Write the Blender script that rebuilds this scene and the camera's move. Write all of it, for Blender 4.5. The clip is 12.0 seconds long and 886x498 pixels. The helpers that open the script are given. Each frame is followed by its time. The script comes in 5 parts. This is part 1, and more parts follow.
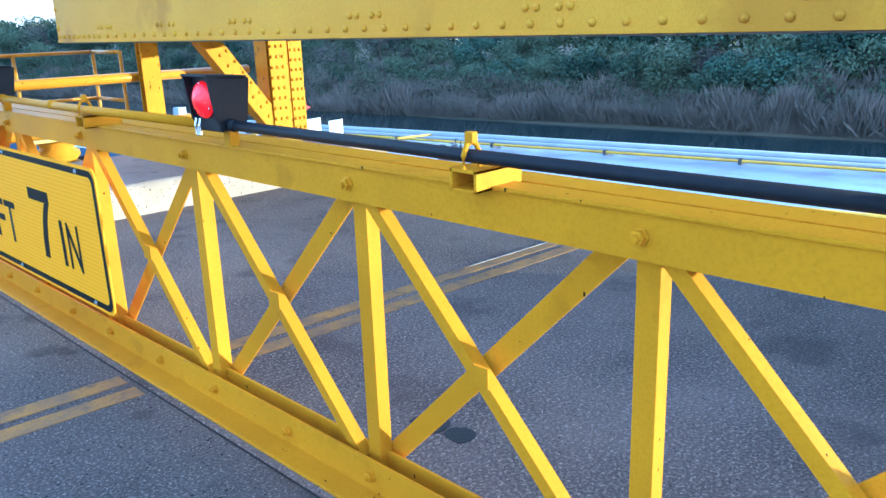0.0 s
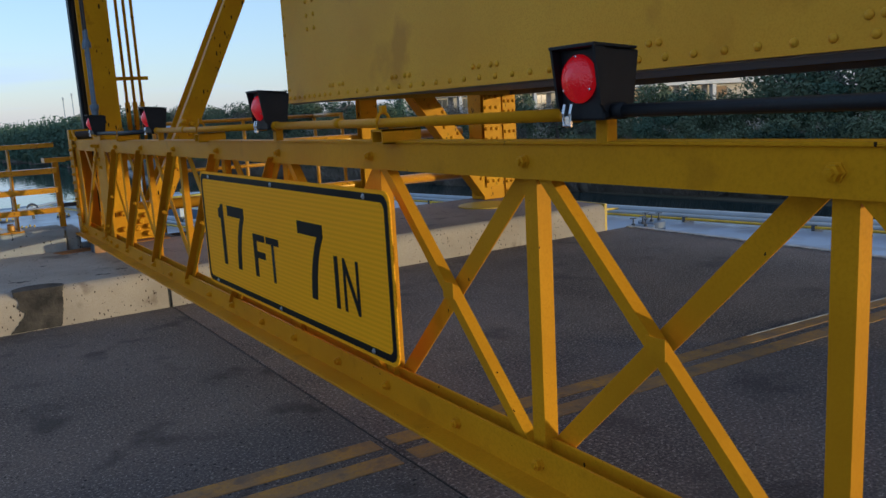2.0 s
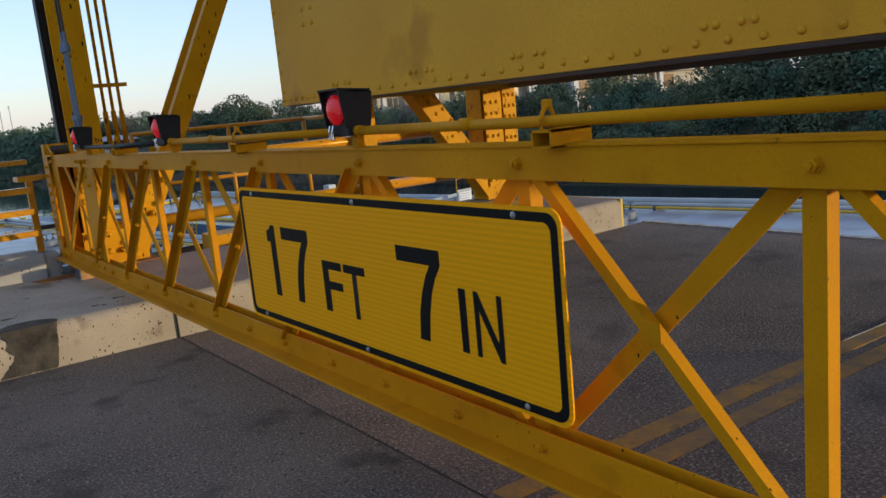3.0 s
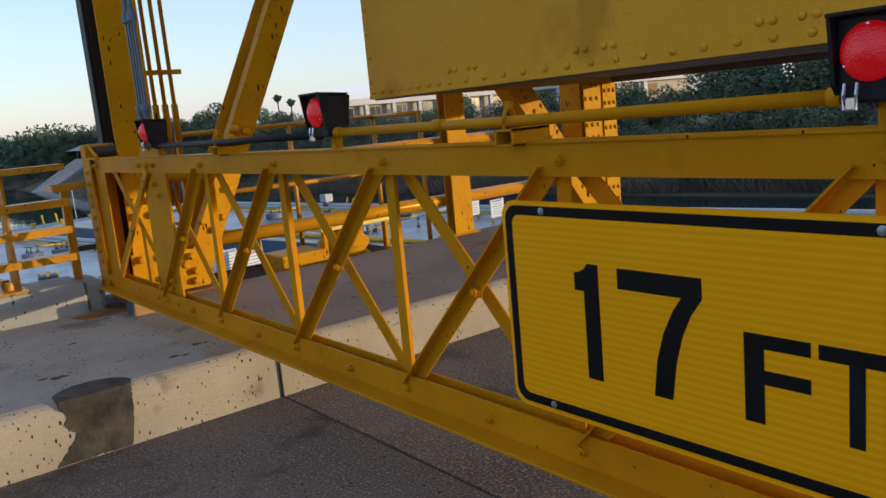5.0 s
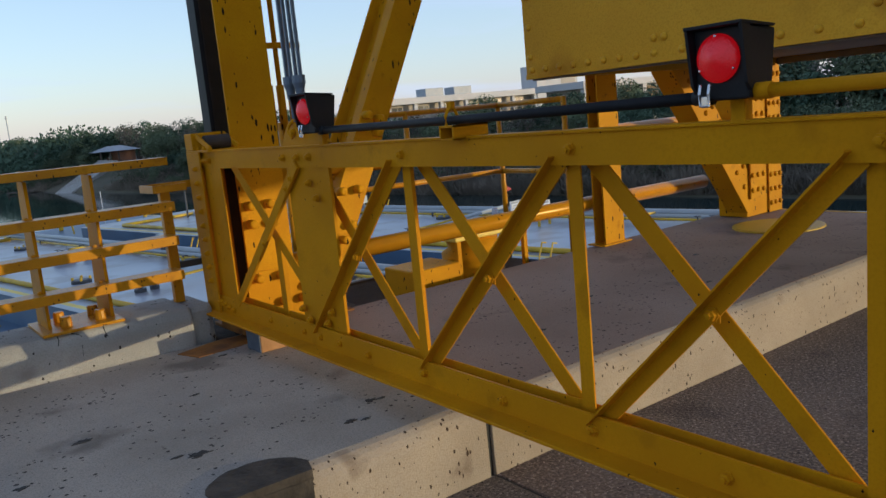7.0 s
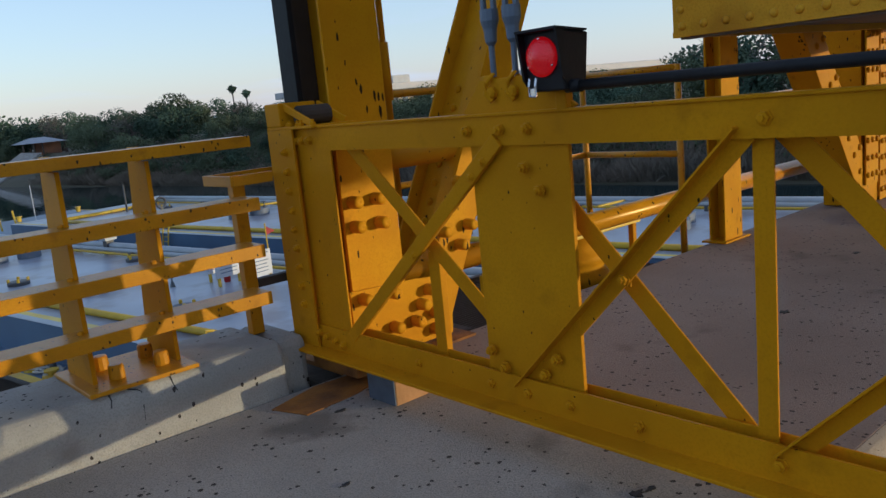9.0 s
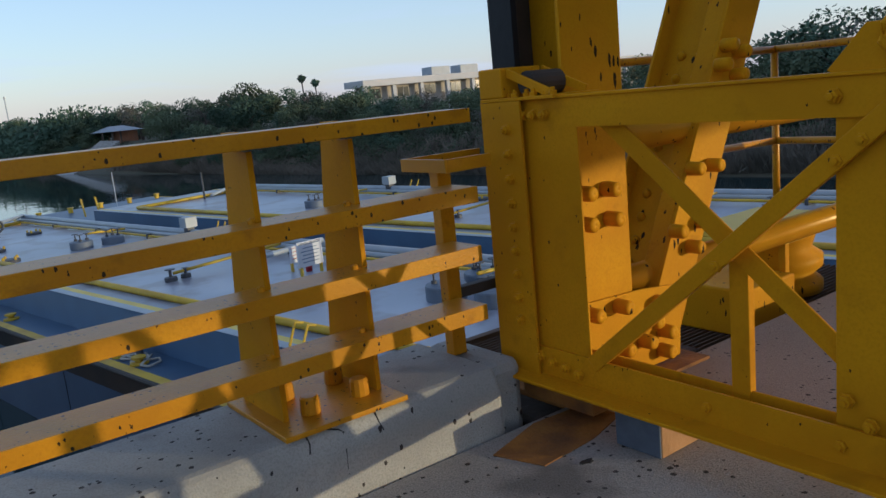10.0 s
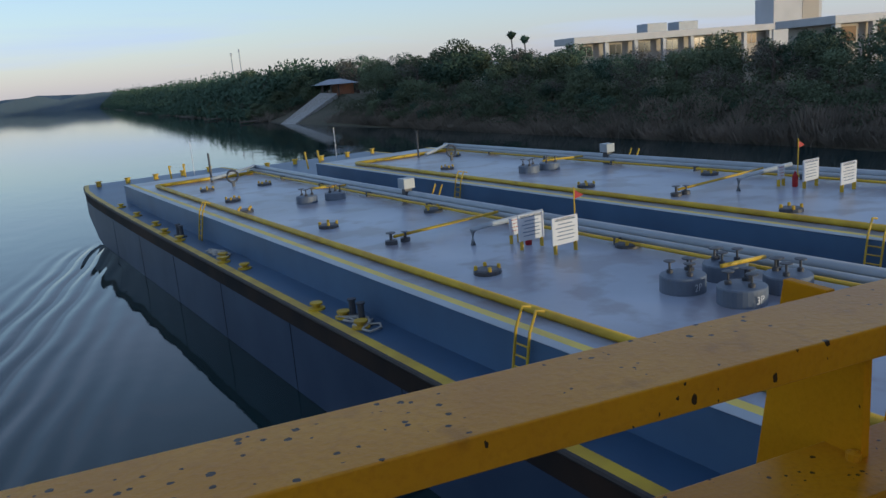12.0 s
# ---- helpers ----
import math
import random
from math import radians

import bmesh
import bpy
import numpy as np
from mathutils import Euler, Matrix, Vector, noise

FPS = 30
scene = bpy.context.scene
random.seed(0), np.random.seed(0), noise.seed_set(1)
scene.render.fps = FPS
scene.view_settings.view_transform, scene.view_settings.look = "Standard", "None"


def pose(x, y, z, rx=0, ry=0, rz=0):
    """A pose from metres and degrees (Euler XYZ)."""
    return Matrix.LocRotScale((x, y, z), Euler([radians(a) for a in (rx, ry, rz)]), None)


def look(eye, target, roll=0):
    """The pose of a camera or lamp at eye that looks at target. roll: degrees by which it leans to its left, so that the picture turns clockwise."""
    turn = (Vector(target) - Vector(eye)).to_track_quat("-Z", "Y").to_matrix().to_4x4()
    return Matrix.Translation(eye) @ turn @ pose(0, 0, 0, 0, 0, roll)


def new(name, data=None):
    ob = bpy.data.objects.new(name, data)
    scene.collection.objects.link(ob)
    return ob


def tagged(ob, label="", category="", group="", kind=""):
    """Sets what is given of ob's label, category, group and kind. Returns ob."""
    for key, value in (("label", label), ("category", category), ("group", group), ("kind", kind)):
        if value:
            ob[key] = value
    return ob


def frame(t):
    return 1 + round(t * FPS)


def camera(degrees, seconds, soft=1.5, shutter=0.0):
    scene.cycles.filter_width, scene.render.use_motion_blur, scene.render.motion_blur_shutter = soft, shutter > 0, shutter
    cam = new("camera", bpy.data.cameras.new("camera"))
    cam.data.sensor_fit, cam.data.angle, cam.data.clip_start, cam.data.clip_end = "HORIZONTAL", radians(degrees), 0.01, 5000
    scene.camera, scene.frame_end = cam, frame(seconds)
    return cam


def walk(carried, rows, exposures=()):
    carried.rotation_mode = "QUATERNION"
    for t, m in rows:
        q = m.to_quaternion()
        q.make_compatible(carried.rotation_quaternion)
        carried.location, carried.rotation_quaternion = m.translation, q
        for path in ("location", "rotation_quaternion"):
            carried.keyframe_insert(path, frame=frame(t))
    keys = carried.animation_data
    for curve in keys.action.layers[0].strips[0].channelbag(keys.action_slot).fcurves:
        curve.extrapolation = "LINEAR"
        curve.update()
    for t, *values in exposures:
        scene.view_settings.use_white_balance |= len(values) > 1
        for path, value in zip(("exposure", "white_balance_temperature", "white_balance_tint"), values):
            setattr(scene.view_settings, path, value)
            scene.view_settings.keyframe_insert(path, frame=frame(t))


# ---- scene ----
cam = camera(58.2, 12.0)
PATH = [
    (0, (0.687, 0.448, 1.819), (2.045, 1.809, 1.268), -2.0),
    (0.5, (0.679, 0.568, 1.852), (1.887, 2.084, 1.359), -3.8),
    (1, (0.552, 0.648, 1.81), (1.61, 2.278, 1.336), -3.9),
    (1.5, (0.553, 0.86, 1.67), (1.614, 2.509, 1.276), -2.8),
    (2, (0.614, 1.293, 1.558), (1.682, 2.949, 1.215), -3.2),
    (2.5, (0.498, 1.73, 1.605), (1.611, 3.356, 1.261), -4.2),
    (4.3, (0.403, 3.404, 1.572), (1.641, 4.932, 1.206), -5.8),
    (4.5, (0.417, 3.624, 1.585), (1.656, 5.154, 1.235), -5.2),
    (5, (0.329, 4.09, 1.574), (1.534, 5.649, 1.234), -5.3),
    (5.5, (0.342, 4.514, 1.557), (1.558, 6.063, 1.209), -6.2),
    (6, (0.361, 4.96, 1.579), (1.594, 6.495, 1.226), -6.0),
    (6.5, (0.272, 5.37, 1.578), (1.519, 6.894, 1.23), -5.5),
    (7, (0.267, 5.783, 1.544), (1.439, 7.369, 1.212), -5.4),
    (7.2, (0.303, 5.953, 1.547), (1.461, 7.552, 1.227), -5.4),
    (8.8, (0.179, 7.275, 1.532), (1.485, 8.744, 1.162), -5.2),
    (9, (0.166, 7.426, 1.527), (1.455, 8.909, 1.155), -5.6),
    (9.5, (0.123, 7.868, 1.521), (1.424, 9.34, 1.144), -5.0),
    (10, (0.118, 8.398, 1.503), (1.282, 9.979, 1.122), -5.6),
    (10.5, (-0.027, 8.879, 1.523), (0.853, 10.614, 1.061), -4.9),
    (11, (-0.075, 9.193, 1.799), (0.772, 10.944, 1.332), -4.6),
    (11.5, (-0.003, 9.458, 1.822), (0.795, 11.232, 1.356), -5.8),
    (12, (0.02, 9.714, 1.848), (0.749, 11.524, 1.407), -4.7),
]
walk(cam, [(t, look(eye, target, roll)) for t, eye, target, roll in PATH],
     exposures=[(0, 2.07, 4250, 4), (0.6, 1.79, 4270, 4), (1.0, 1.22, 4400, 5), (1.5, 0.56, 4820, 8), (2.0, -0.04, 5250, 10), (2.5, 0.18, 5650, 12), (4.5, 0.22, 5900, 13), (6.0, 0.22, 5900, 13), (7.0, 0.05, 5700, 12), (9.0, 0.0, 5600, 12), (10.0, -0.05, 5500, 12), (11.0, -0.12, 5400, 11), (11.5, 0.02, 5400, 11), (12.0, -0.22, 5450, 12)])

# ---- world, sun ----
SUN_EL, SUN_AZ = radians(3.6), radians(143)
world = bpy.data.worlds.new("sky")
scene.world = world
world.use_nodes = True
wn, wl = world.node_tree.nodes, world.node_tree.links
wn.clear()
sky = wn.new("ShaderNodeTexSky")
sky.sky_type, sky.sun_disc = "NISHITA", False
sky.sun_elevation, sky.sun_rotation = SUN_EL, SUN_AZ
sky.air_density, sky.dust_density, sky.ozone_density = 1.0, 0.6, 2.0
bg = wn.new("ShaderNodeBackground")
wtc, wmap, wnoise, wramp = (wn.new(k) for k in ("ShaderNodeTexCoord", "ShaderNodeMapping", "ShaderNodeTexNoise", "ShaderNodeValToRGB"))
wmap.inputs["Scale"].default_value = (1.2, 2.2, 14.0)
wnoise.inputs["Scale"].default_value, wnoise.inputs["Detail"].default_value = 1.6, 6
wramp.color_ramp.elements[0].position, wramp.color_ramp.elements[1].position = 0.52, 0.78
wramp.color_ramp.elements[0].color, wramp.color_ramp.elements[1].color = (0.5, 0.5, 0.5, 1), (0.9, 0.9, 0.9, 1)
wmix = wn.new("ShaderNodeMixRGB")
wmix.inputs[2].default_value = (1.55, 1.75, 2.15, 1)
wout = wn.new("ShaderNodeOutputWorld")
wl.new(wtc.outputs["Generated"], wmap.inputs[0])
wl.new(wmap.outputs[0], wnoise.inputs[0])
wl.new(wnoise.outputs[0], wramp.inputs[0])
wl.new(wramp.outputs[0], wmix.inputs[0])
wl.new(sky.outputs[0], wmix.inputs[1])
wsep, wband = wn.new("ShaderNodeSeparateXYZ"), wn.new("ShaderNodeMapRange")
wband.interpolation_type = "SMOOTHSTEP"
wband.inputs[1].default_value, wband.inputs[2].default_value, wband.inputs[3].default_value, wband.inputs[4].default_value = 0.0, 0.5, 0.44, 0.31
wl.new(wtc.outputs["Generated"], wsep.inputs[0])
wl.new(wsep.outputs[2], wband.inputs[0])
wl.new(wband.outputs[0], bg.inputs[1])
wl.new(wmix.outputs[0], bg.inputs[0])
wl.new(bg.outputs[0], wout.inputs[0])
sun = new("sun", bpy.data.lights.new("sun", "SUN"))
sun.data.energy, sun.data.angle, sun.data.color = 2.6, radians(0.6), (1.0, 0.79, 0.44)
sun_dir = Vector((math.sin(SUN_AZ) * math.cos(SUN_EL), math.cos(SUN_AZ) * math.cos(SUN_EL), math.sin(SUN_EL)))
sun.matrix_world = look(sun_dir * 60, (0, 0, 0))


# ---- materials ----
def material(name, base, rough=0.5, metal=0.0, vary=None, scale=3.0, amount=0.5, bump=0.0, bump_scale=60.0, spots=None, spot_size=(9, 9, 9), spot_at=0.7,
             fine=None, rand=0.0, spec=0.5, detail=6, drops=None, stain=None, tint=None):
    """Base colour, broad variation towards vary, fine grain, optional dark spots with a stretched shape, fine relief."""
    m = bpy.data.materials.new(name)
    m.use_nodes = True
    nt = m.node_tree
    p = nt.nodes["Principled BSDF"]
    p.inputs["Roughness"].default_value, p.inputs["Metallic"].default_value = rough, metal
    p.inputs["Specular IOR Level"].default_value = spec
    if tint:
        p.inputs["Specular Tint"].default_value = (*tint, 1)
    geo = nt.nodes.new("ShaderNodeNewGeometry")
    where = geo.outputs["Position"]
    col = nt.nodes.new("ShaderNodeRGB").outputs[0]
    col.default_value = (*base, 1)

    def mix(fac, a, b):
        x = nt.nodes.new("ShaderNodeMixRGB")
        nt.links.new(fac, x.inputs[0])
        nt.links.new(a, x.inputs[1])
        x.inputs[2].default_value = (*b, 1)
        return x.outputs[0]

    def noise_at(sc, lo, hi, det=detail, stretch=None, top=1.0):
        n = nt.nodes.new("ShaderNodeTexNoise")
        n.inputs["Scale"].default_value, n.inputs["Detail"].default_value = sc, det
        if stretch:
            mp = nt.nodes.new("ShaderNodeMapping")
            mp.inputs["Scale"].default_value = stretch
            nt.links.new(where, mp.inputs[0])
            nt.links.new(mp.outputs[0], n.inputs[0])
        else:
            nt.links.new(where, n.inputs[0])
        r = nt.nodes.new("ShaderNodeValToRGB")
        r.color_ramp.elements[0].position, r.color_ramp.elements[1].position = lo, hi
        r.color_ramp.elements[1].color = (top, top, top, 1)
        nt.links.new(n.outputs[0], r.inputs[0])
        return r.outputs[0]

    if vary:
        col = mix(noise_at(scale, 0.35, 0.7, top=amount), col, vary)
    if fine:
        col = mix(noise_at(bump_scale, 0.45, 0.7, 3, top=0.6), col, fine)
    if spots:
        sp = noise_at(1.0, spot_at, spot_at + 0.03, 2.0, spot_size)
        col = mix(sp, col, spots)
    if stain:
        # large soft-edged stains: colour, size, threshold, strength
        col = mix(noise_at(stain[1], stain[2], stain[2] + 0.1, 7, top=stain[3]), col, stain[0])
    if drops:
        # splashed drops: colour, cells per metre on each axis, share of cells, largest radius in cells
        dcol, cells, share, big = drops
        wob, mp, add, vor = (nt.nodes.new(k) for k in ("ShaderNodeTexNoise", "ShaderNodeMapping", "ShaderNodeMixRGB", "ShaderNodeTexVoronoi"))
        wob.inputs["Scale"].default_value = 2.5
        mp.inputs["Scale"].default_value = cells
        add.blend_type = "ADD"
        add.inputs[0].default_value = 0.35
        vor.inputs["Scale"].default_value = 1.0
        nt.links.new(where, mp.inputs[0])
        nt.links.new(mp.outputs[0], wob.inputs[0])
        nt.links.new(mp.outputs[0], add.inputs[1])
        nt.links.new(wob.outputs["Color"], add.inputs[2])
        nt.links.new(add.outputs[0], vor.inputs[0])
        sep = nt.nodes.new("ShaderNodeSeparateColor")
        nt.links.new(vor.outputs["Color"], sep.inputs[0])
        size, cmp_ = nt.nodes.new("ShaderNodeMapRange"), nt.nodes.new("ShaderNodeMath")
        size.inputs[1].default_value, size.inputs[2].default_value = 1 - share, 1.0
        size.inputs[3].default_value, size.inputs[4].default_value = 0.0, big
        cmp_.operation = "LESS_THAN"
        nt.links.new(sep.outputs[0], size.inputs[0])
        nt.links.new(vor.outputs["Distance"], cmp_.inputs[0])
        heap, gate_ = noise_at(max(cells) * 0.09, 0.37, 0.52, 3), nt.nodes.new("ShaderNodeMath")
        gate_.operation = "MULTIPLY"
        nt.links.new(size.outputs[0], gate_.inputs[0])
        nt.links.new(heap, gate_.inputs[1])
        nt.links.new(gate_.outputs[0], cmp_.inputs[1])
        col = mix(cmp_.outputs[0], col, dcol)
    if rand:
        oi = nt.nodes.new("ShaderNodeObjectInfo")
        hsv = nt.nodes.new("ShaderNodeHueSaturation")
        mr = nt.nodes.new("ShaderNodeMapRange")
        mr.inputs[3].default_value, mr.inputs[4].default_value = 1 - rand, 1 + rand
        nt.links.new(oi.outputs["Random"], mr.inputs[0])
        nt.links.new(mr.outputs[0], hsv.inputs["Value"])
        nt.links.new(col, hsv.inputs["Color"])
        col = hsv.outputs[0]
    nt.links.new(col, p.inputs["Base Color"])
    if bump:
        n = nt.nodes.new("ShaderNodeTexNoise")
        n.inputs["Scale"].default_value, n.inputs["Detail"].default_value = bump_scale, 5
        nt.links.new(where, n.inputs[0])
        b = nt.nodes.new("ShaderNodeBump")
        b.inputs["Strength"].default_value, b.inputs["Distance"].default_value = bump, 0.01
        nt.links.new(n.outputs[0], b.inputs["Height"])
        nt.links.new(b.outputs[0], p.inputs["Normal"])
    return m


DRIP = (0.025, 0.015, 0.01)
M_GATE = material("gate yellow paint", (0.62, 0.28, 0.003), 0.45, vary=(0.42, 0.17, 0.004), scale=2.2, amount=0.65, bump=0.1, bump_scale=110, drops=(DRIP, (95, 95, 60), 0.025, 0.4), fine=(0.5, 0.215, 0.003), stain=((0.34, 0.14, 0.005), 6, 0.6, 0.4), spec=0.1, tint=(1.0, 0.72, 0.2))
M_STEEL = material("tower yellow paint", (0.6, 0.29, 0.002), 0.45, vary=(0.44, 0.17, 0.005), scale=3, amount=0.6, bump=0.1, bump_scale=110, drops=(DRIP, (42, 42, 13), 0.34, 0.4), fine=(0.5, 0.21, 0.003), stain=((0.26, 0.09, 0.006), 9, 0.64, 0.4), spec=0.1, tint=(1.0, 0.72, 0.2))
M_RAIL = material("railing yellow paint", (0.58, 0.265, 0.003), 0.34, vary=(0.4, 0.15, 0.006), scale=4, amount=0.65, bump=0.1, bump_scale=110, drops=(DRIP, (76, 80, 46), 0.3, 0.42), fine=(0.46, 0.19, 0.004), stain=((0.24, 0.09, 0.008), 12, 0.62, 0.4), spec=0.38, tint=(1.0, 0.85, 0.6))
# paler than the gate: skylight on the front is put into this yellow
M_WEIGHT = material("counterweight yellow paint", (0.68, 0.38, 0.025), 0.45, vary=(0.55, 0.28, 0.016), scale=0.9, amount=0.7, bump=0.08, bump_scale=90, fine=(0.52, 0.26, 0.01), stain=((0.34, 0.15, 0.012), 1.3, 0.55, 0.55), spec=0.25, tint=(1.0, 0.8, 0.4))
M_GLOSS = material("glossy yellow pipe paint", (0.6, 0.27, 0.003), 0.28, vary=(0.47, 0.19, 0.004), scale=4, amount=0.6, bump=0.06, bump_scale=60, drops=(DRIP, (42, 42, 20), 0.2, 0.38), spec=0.4, tint=(1.0, 0.75, 0.3))
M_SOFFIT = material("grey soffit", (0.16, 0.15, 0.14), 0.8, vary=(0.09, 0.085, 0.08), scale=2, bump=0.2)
M_SIGN = material("sign yellow sheeting", (1.0, 0.43, 0.0), 0.5, vary=(0.93, 0.395, 0.0), scale=1.5, amount=0.4, spec=0.05)
# fine horizontal ribs of the reflective sheeting
_nt = M_SIGN.node_tree
_wave, _geo, _mul = _nt.nodes.new("ShaderNodeTexWave"), _nt.nodes.new("ShaderNodeNewGeometry"), _nt.nodes.new("ShaderNodeMixRGB")
_wave.bands_direction = "Z"
_wave.inputs["Scale"].default_value, _wave.inputs["Distortion"].default_value = 16, 0.3
_mul.blend_type = "MULTIPLY"
_mul.inputs[0].default_value = 0.11
_base = _nt.nodes["Principled BSDF"].inputs["Base Color"]
_nt.links.new(_base.links[0].from_socket, _mul.inputs[1])
_nt.links.new(_geo.outputs["Position"], _wave.inputs[0])
_nt.links.new(_wave.outputs["Color"], _mul.inputs[2])
_nt.links.new(_mul.outputs[0], _base)
M_BLACK = material("black paint", (0.006, 0.006, 0.006), 0.6, vary=(0.014, 0.013, 0.012), scale=8, spec=0.12)
M_RUBBER = material("black plastic", (0.008, 0.009, 0.012), 0.55, vary=(0.016, 0.018, 0.022), scale=20, bump=0.1, spec=0.25)
M_LENS = material("red lens", (0.34, 0.002, 0.008), 0.1, vary=(0.2, 0.001, 0.004), scale=60, spec=0.7, bump=0.35, bump_scale=170)
lp = M_LENS.node_tree.nodes["Principled BSDF"]
lp.inputs["Emission Color"].default_value, lp.inputs["Emission Strength"].default_value = (1.0, 0.006, 0.01, 1), 0.2
M_CHROME = material("bright metal", (0.6, 0.6, 0.62), 0.25, 1.0)
M_TURN = material("blue grey galvanised fitting", (0.13, 0.17, 0.23), 0.5, 0.2, vary=(0.08, 0.11, 0.16), scale=20)
M_GALV = material("galvanised steel", (0.35, 0.38, 0.42), 0.45, 0.7, vary=(0.25, 0.27, 0.3), scale=20)
M_CONC = material("sidewalk concrete", (0.39, 0.355, 0.315), 0.9, vary=(0.26, 0.235, 0.205), scale=1.6, amount=0.9, bump=0.45, bump_scale=150, drops=((0.04, 0.034, 0.03), (40, 40, 40), 0.34, 0.42), fine=(0.15, 0.14, 0.125), stain=((0.1, 0.09, 0.08), 2.2, 0.6, 0.7))
# one concrete with the slab: sunlit tan painted here, shaded grey there
M_KERB = material("warm sunlit kerb concrete", (0.42, 0.355, 0.28), 0.9, vary=(0.29, 0.24, 0.185), scale=2.2, amount=0.8, bump=0.45, bump_scale=150, drops=((0.05, 0.03, 0.018), (60, 60, 32), 0.4, 0.42), fine=(0.28, 0.22, 0.155), stain=((0.14, 0.1, 0.07), 4, 0.63, 0.6))
M_REDC = material("rust stained concrete", (0.32, 0.24, 0.2), 0.9, vary=(0.22, 0.16, 0.13), scale=1.2, amount=0.9, bump=0.45, bump_scale=150, drops=((0.045, 0.03, 0.025), (42, 42, 42), 0.42, 0.42), fine=(0.17, 0.125, 0.1), stain=((0.12, 0.085, 0.07), 2.5, 0.6, 0.6))
M_PARA = material("parapet concrete", (0.42, 0.41, 0.38), 0.9, vary=(0.27, 0.255, 0.23), scale=2.5, amount=0.85, bump=0.45, bump_scale=150, drops=((0.03, 0.024, 0.022), (46, 46, 30), 0.28, 0.42), fine=(0.25, 0.24, 0.215), stain=((0.2, 0.175, 0.15), 3.5, 0.58, 0.6))
M_ROAD = material("worn road concrete", (0.158, 0.116, 0.094), 0.92, vary=(0.068, 0.05, 0.042), scale=1.1, amount=0.95, bump=1.0, bump_scale=62, spots=(0.36, 0.285, 0.235), spot_size=(58, 58, 58), spot_at=0.61, fine=(0.36, 0.275, 0.225), detail=9, drops=((0.035, 0.026, 0.022), (60, 70, 60), 0.3, 0.38), stain=((0.06, 0.043, 0.037), 1.7, 0.58, 0.6))
M_APPROACH = material("dark worn approach concrete", (0.118, 0.094, 0.083), 0.92, vary=(0.055, 0.044, 0.04), scale=0.9, amount=0.95, bump=1.0, bump_scale=70, spots=(0.3, 0.255, 0.225), spot_size=(66, 66, 66), spot_at=0.62, fine=(0.26, 0.215, 0.185), detail=9, drops=((0.02, 0.016, 0.015), (44, 52, 44), 0.36, 0.42), stain=((0.035, 0.029, 0.027), 2.4, 0.57, 0.75))
M_LINE = material("worn yellow road paint", (0.46, 0.23, 0.035), 0.85, vary=(0.2, 0.13, 0.075), scale=6, amount=0.9, bump=0.8, bump_scale=40, fine=(0.24, 0.15, 0.08), stain=((0.12, 0.085, 0.065), 8, 0.57, 0.6))
M_WHITE_L = material("worn white road paint", (0.6, 0.58, 0.54), 0.8, vary=(0.25, 0.22, 0.2), scale=9, amount=0.9)
M_SEAL = material("black joint sealant", (0.02, 0.02, 0.02), 0.7, bump=0.4)
M_PATCH = material("broken dark concrete", (0.075, 0.062, 0.05), 0.95, vary=(0.022, 0.019, 0.016), scale=9, amount=1, bump=1.0, bump_scale=40)
M_WOOD = material("weathered timber", (0.42, 0.22, 0.09), 0.8, vary=(0.25, 0.13, 0.05), scale=14, bump=0.3)
M_WOODB = material("blue grey timber side", (0.11, 0.135, 0.175), 0.8, vary=(0.06, 0.075, 0.1), scale=20, bump=0.3)
M_RUST = material("rusty steel plate", (0.38, 0.16, 0.025), 0.85, vary=(0.12, 0.05, 0.02), scale=7, amount=0.9, bump=0.5)
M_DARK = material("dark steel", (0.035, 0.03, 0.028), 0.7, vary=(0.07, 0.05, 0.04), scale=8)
M_GRATE = material("brown grating", (0.12, 0.075, 0.045), 0.8, vary=(0.07, 0.045, 0.03), scale=6)
M_HULL = material("black barge hull", (0.026, 0.044, 0.085), 0.5, vary=(0.05, 0.075, 0.125), scale=0.35, amount=0.9, bump=0.3, bump_scale=2, spec=0.3)
M_STRAKE = material("scuffed brown black strake", (0.012, 0.011, 0.012), 0.7, vary=(0.05, 0.03, 0.02), scale=0.5, amount=0.9, spec=0.2)
# blue of the skylit shade is put into this deck colour
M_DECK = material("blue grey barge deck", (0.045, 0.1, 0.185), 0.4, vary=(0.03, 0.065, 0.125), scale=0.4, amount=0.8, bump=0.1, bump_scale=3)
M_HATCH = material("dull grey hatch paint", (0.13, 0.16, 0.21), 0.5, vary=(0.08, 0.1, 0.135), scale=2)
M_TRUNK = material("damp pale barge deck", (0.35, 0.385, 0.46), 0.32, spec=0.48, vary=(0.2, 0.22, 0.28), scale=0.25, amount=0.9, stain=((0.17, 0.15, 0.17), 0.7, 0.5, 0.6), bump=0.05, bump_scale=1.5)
# as on the side deck, skylight blue is mixed into the base colour
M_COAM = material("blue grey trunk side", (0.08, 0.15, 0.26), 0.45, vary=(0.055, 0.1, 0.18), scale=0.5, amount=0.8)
M_BYEL = material("barge yellow paint", (0.62, 0.42, 0.02), 0.5, vary=(0.4, 0.24, 0.02), scale=1.2, amount=0.8)
M_BEDGE = material("pale trim paint", (0.8, 0.6, 0.08), 0.5, vary=(0.6, 0.45, 0.1), scale=0.8, amount=0.8)
M_BPIPE = material("pale grey pipe paint", (0.36, 0.40, 0.44), 0.4, vary=(0.25, 0.28, 0.3), scale=1)
M_FIT = material("dark deck fitting", (0.05, 0.055, 0.065), 0.5, vary=(0.09, 0.09, 0.1), scale=3)
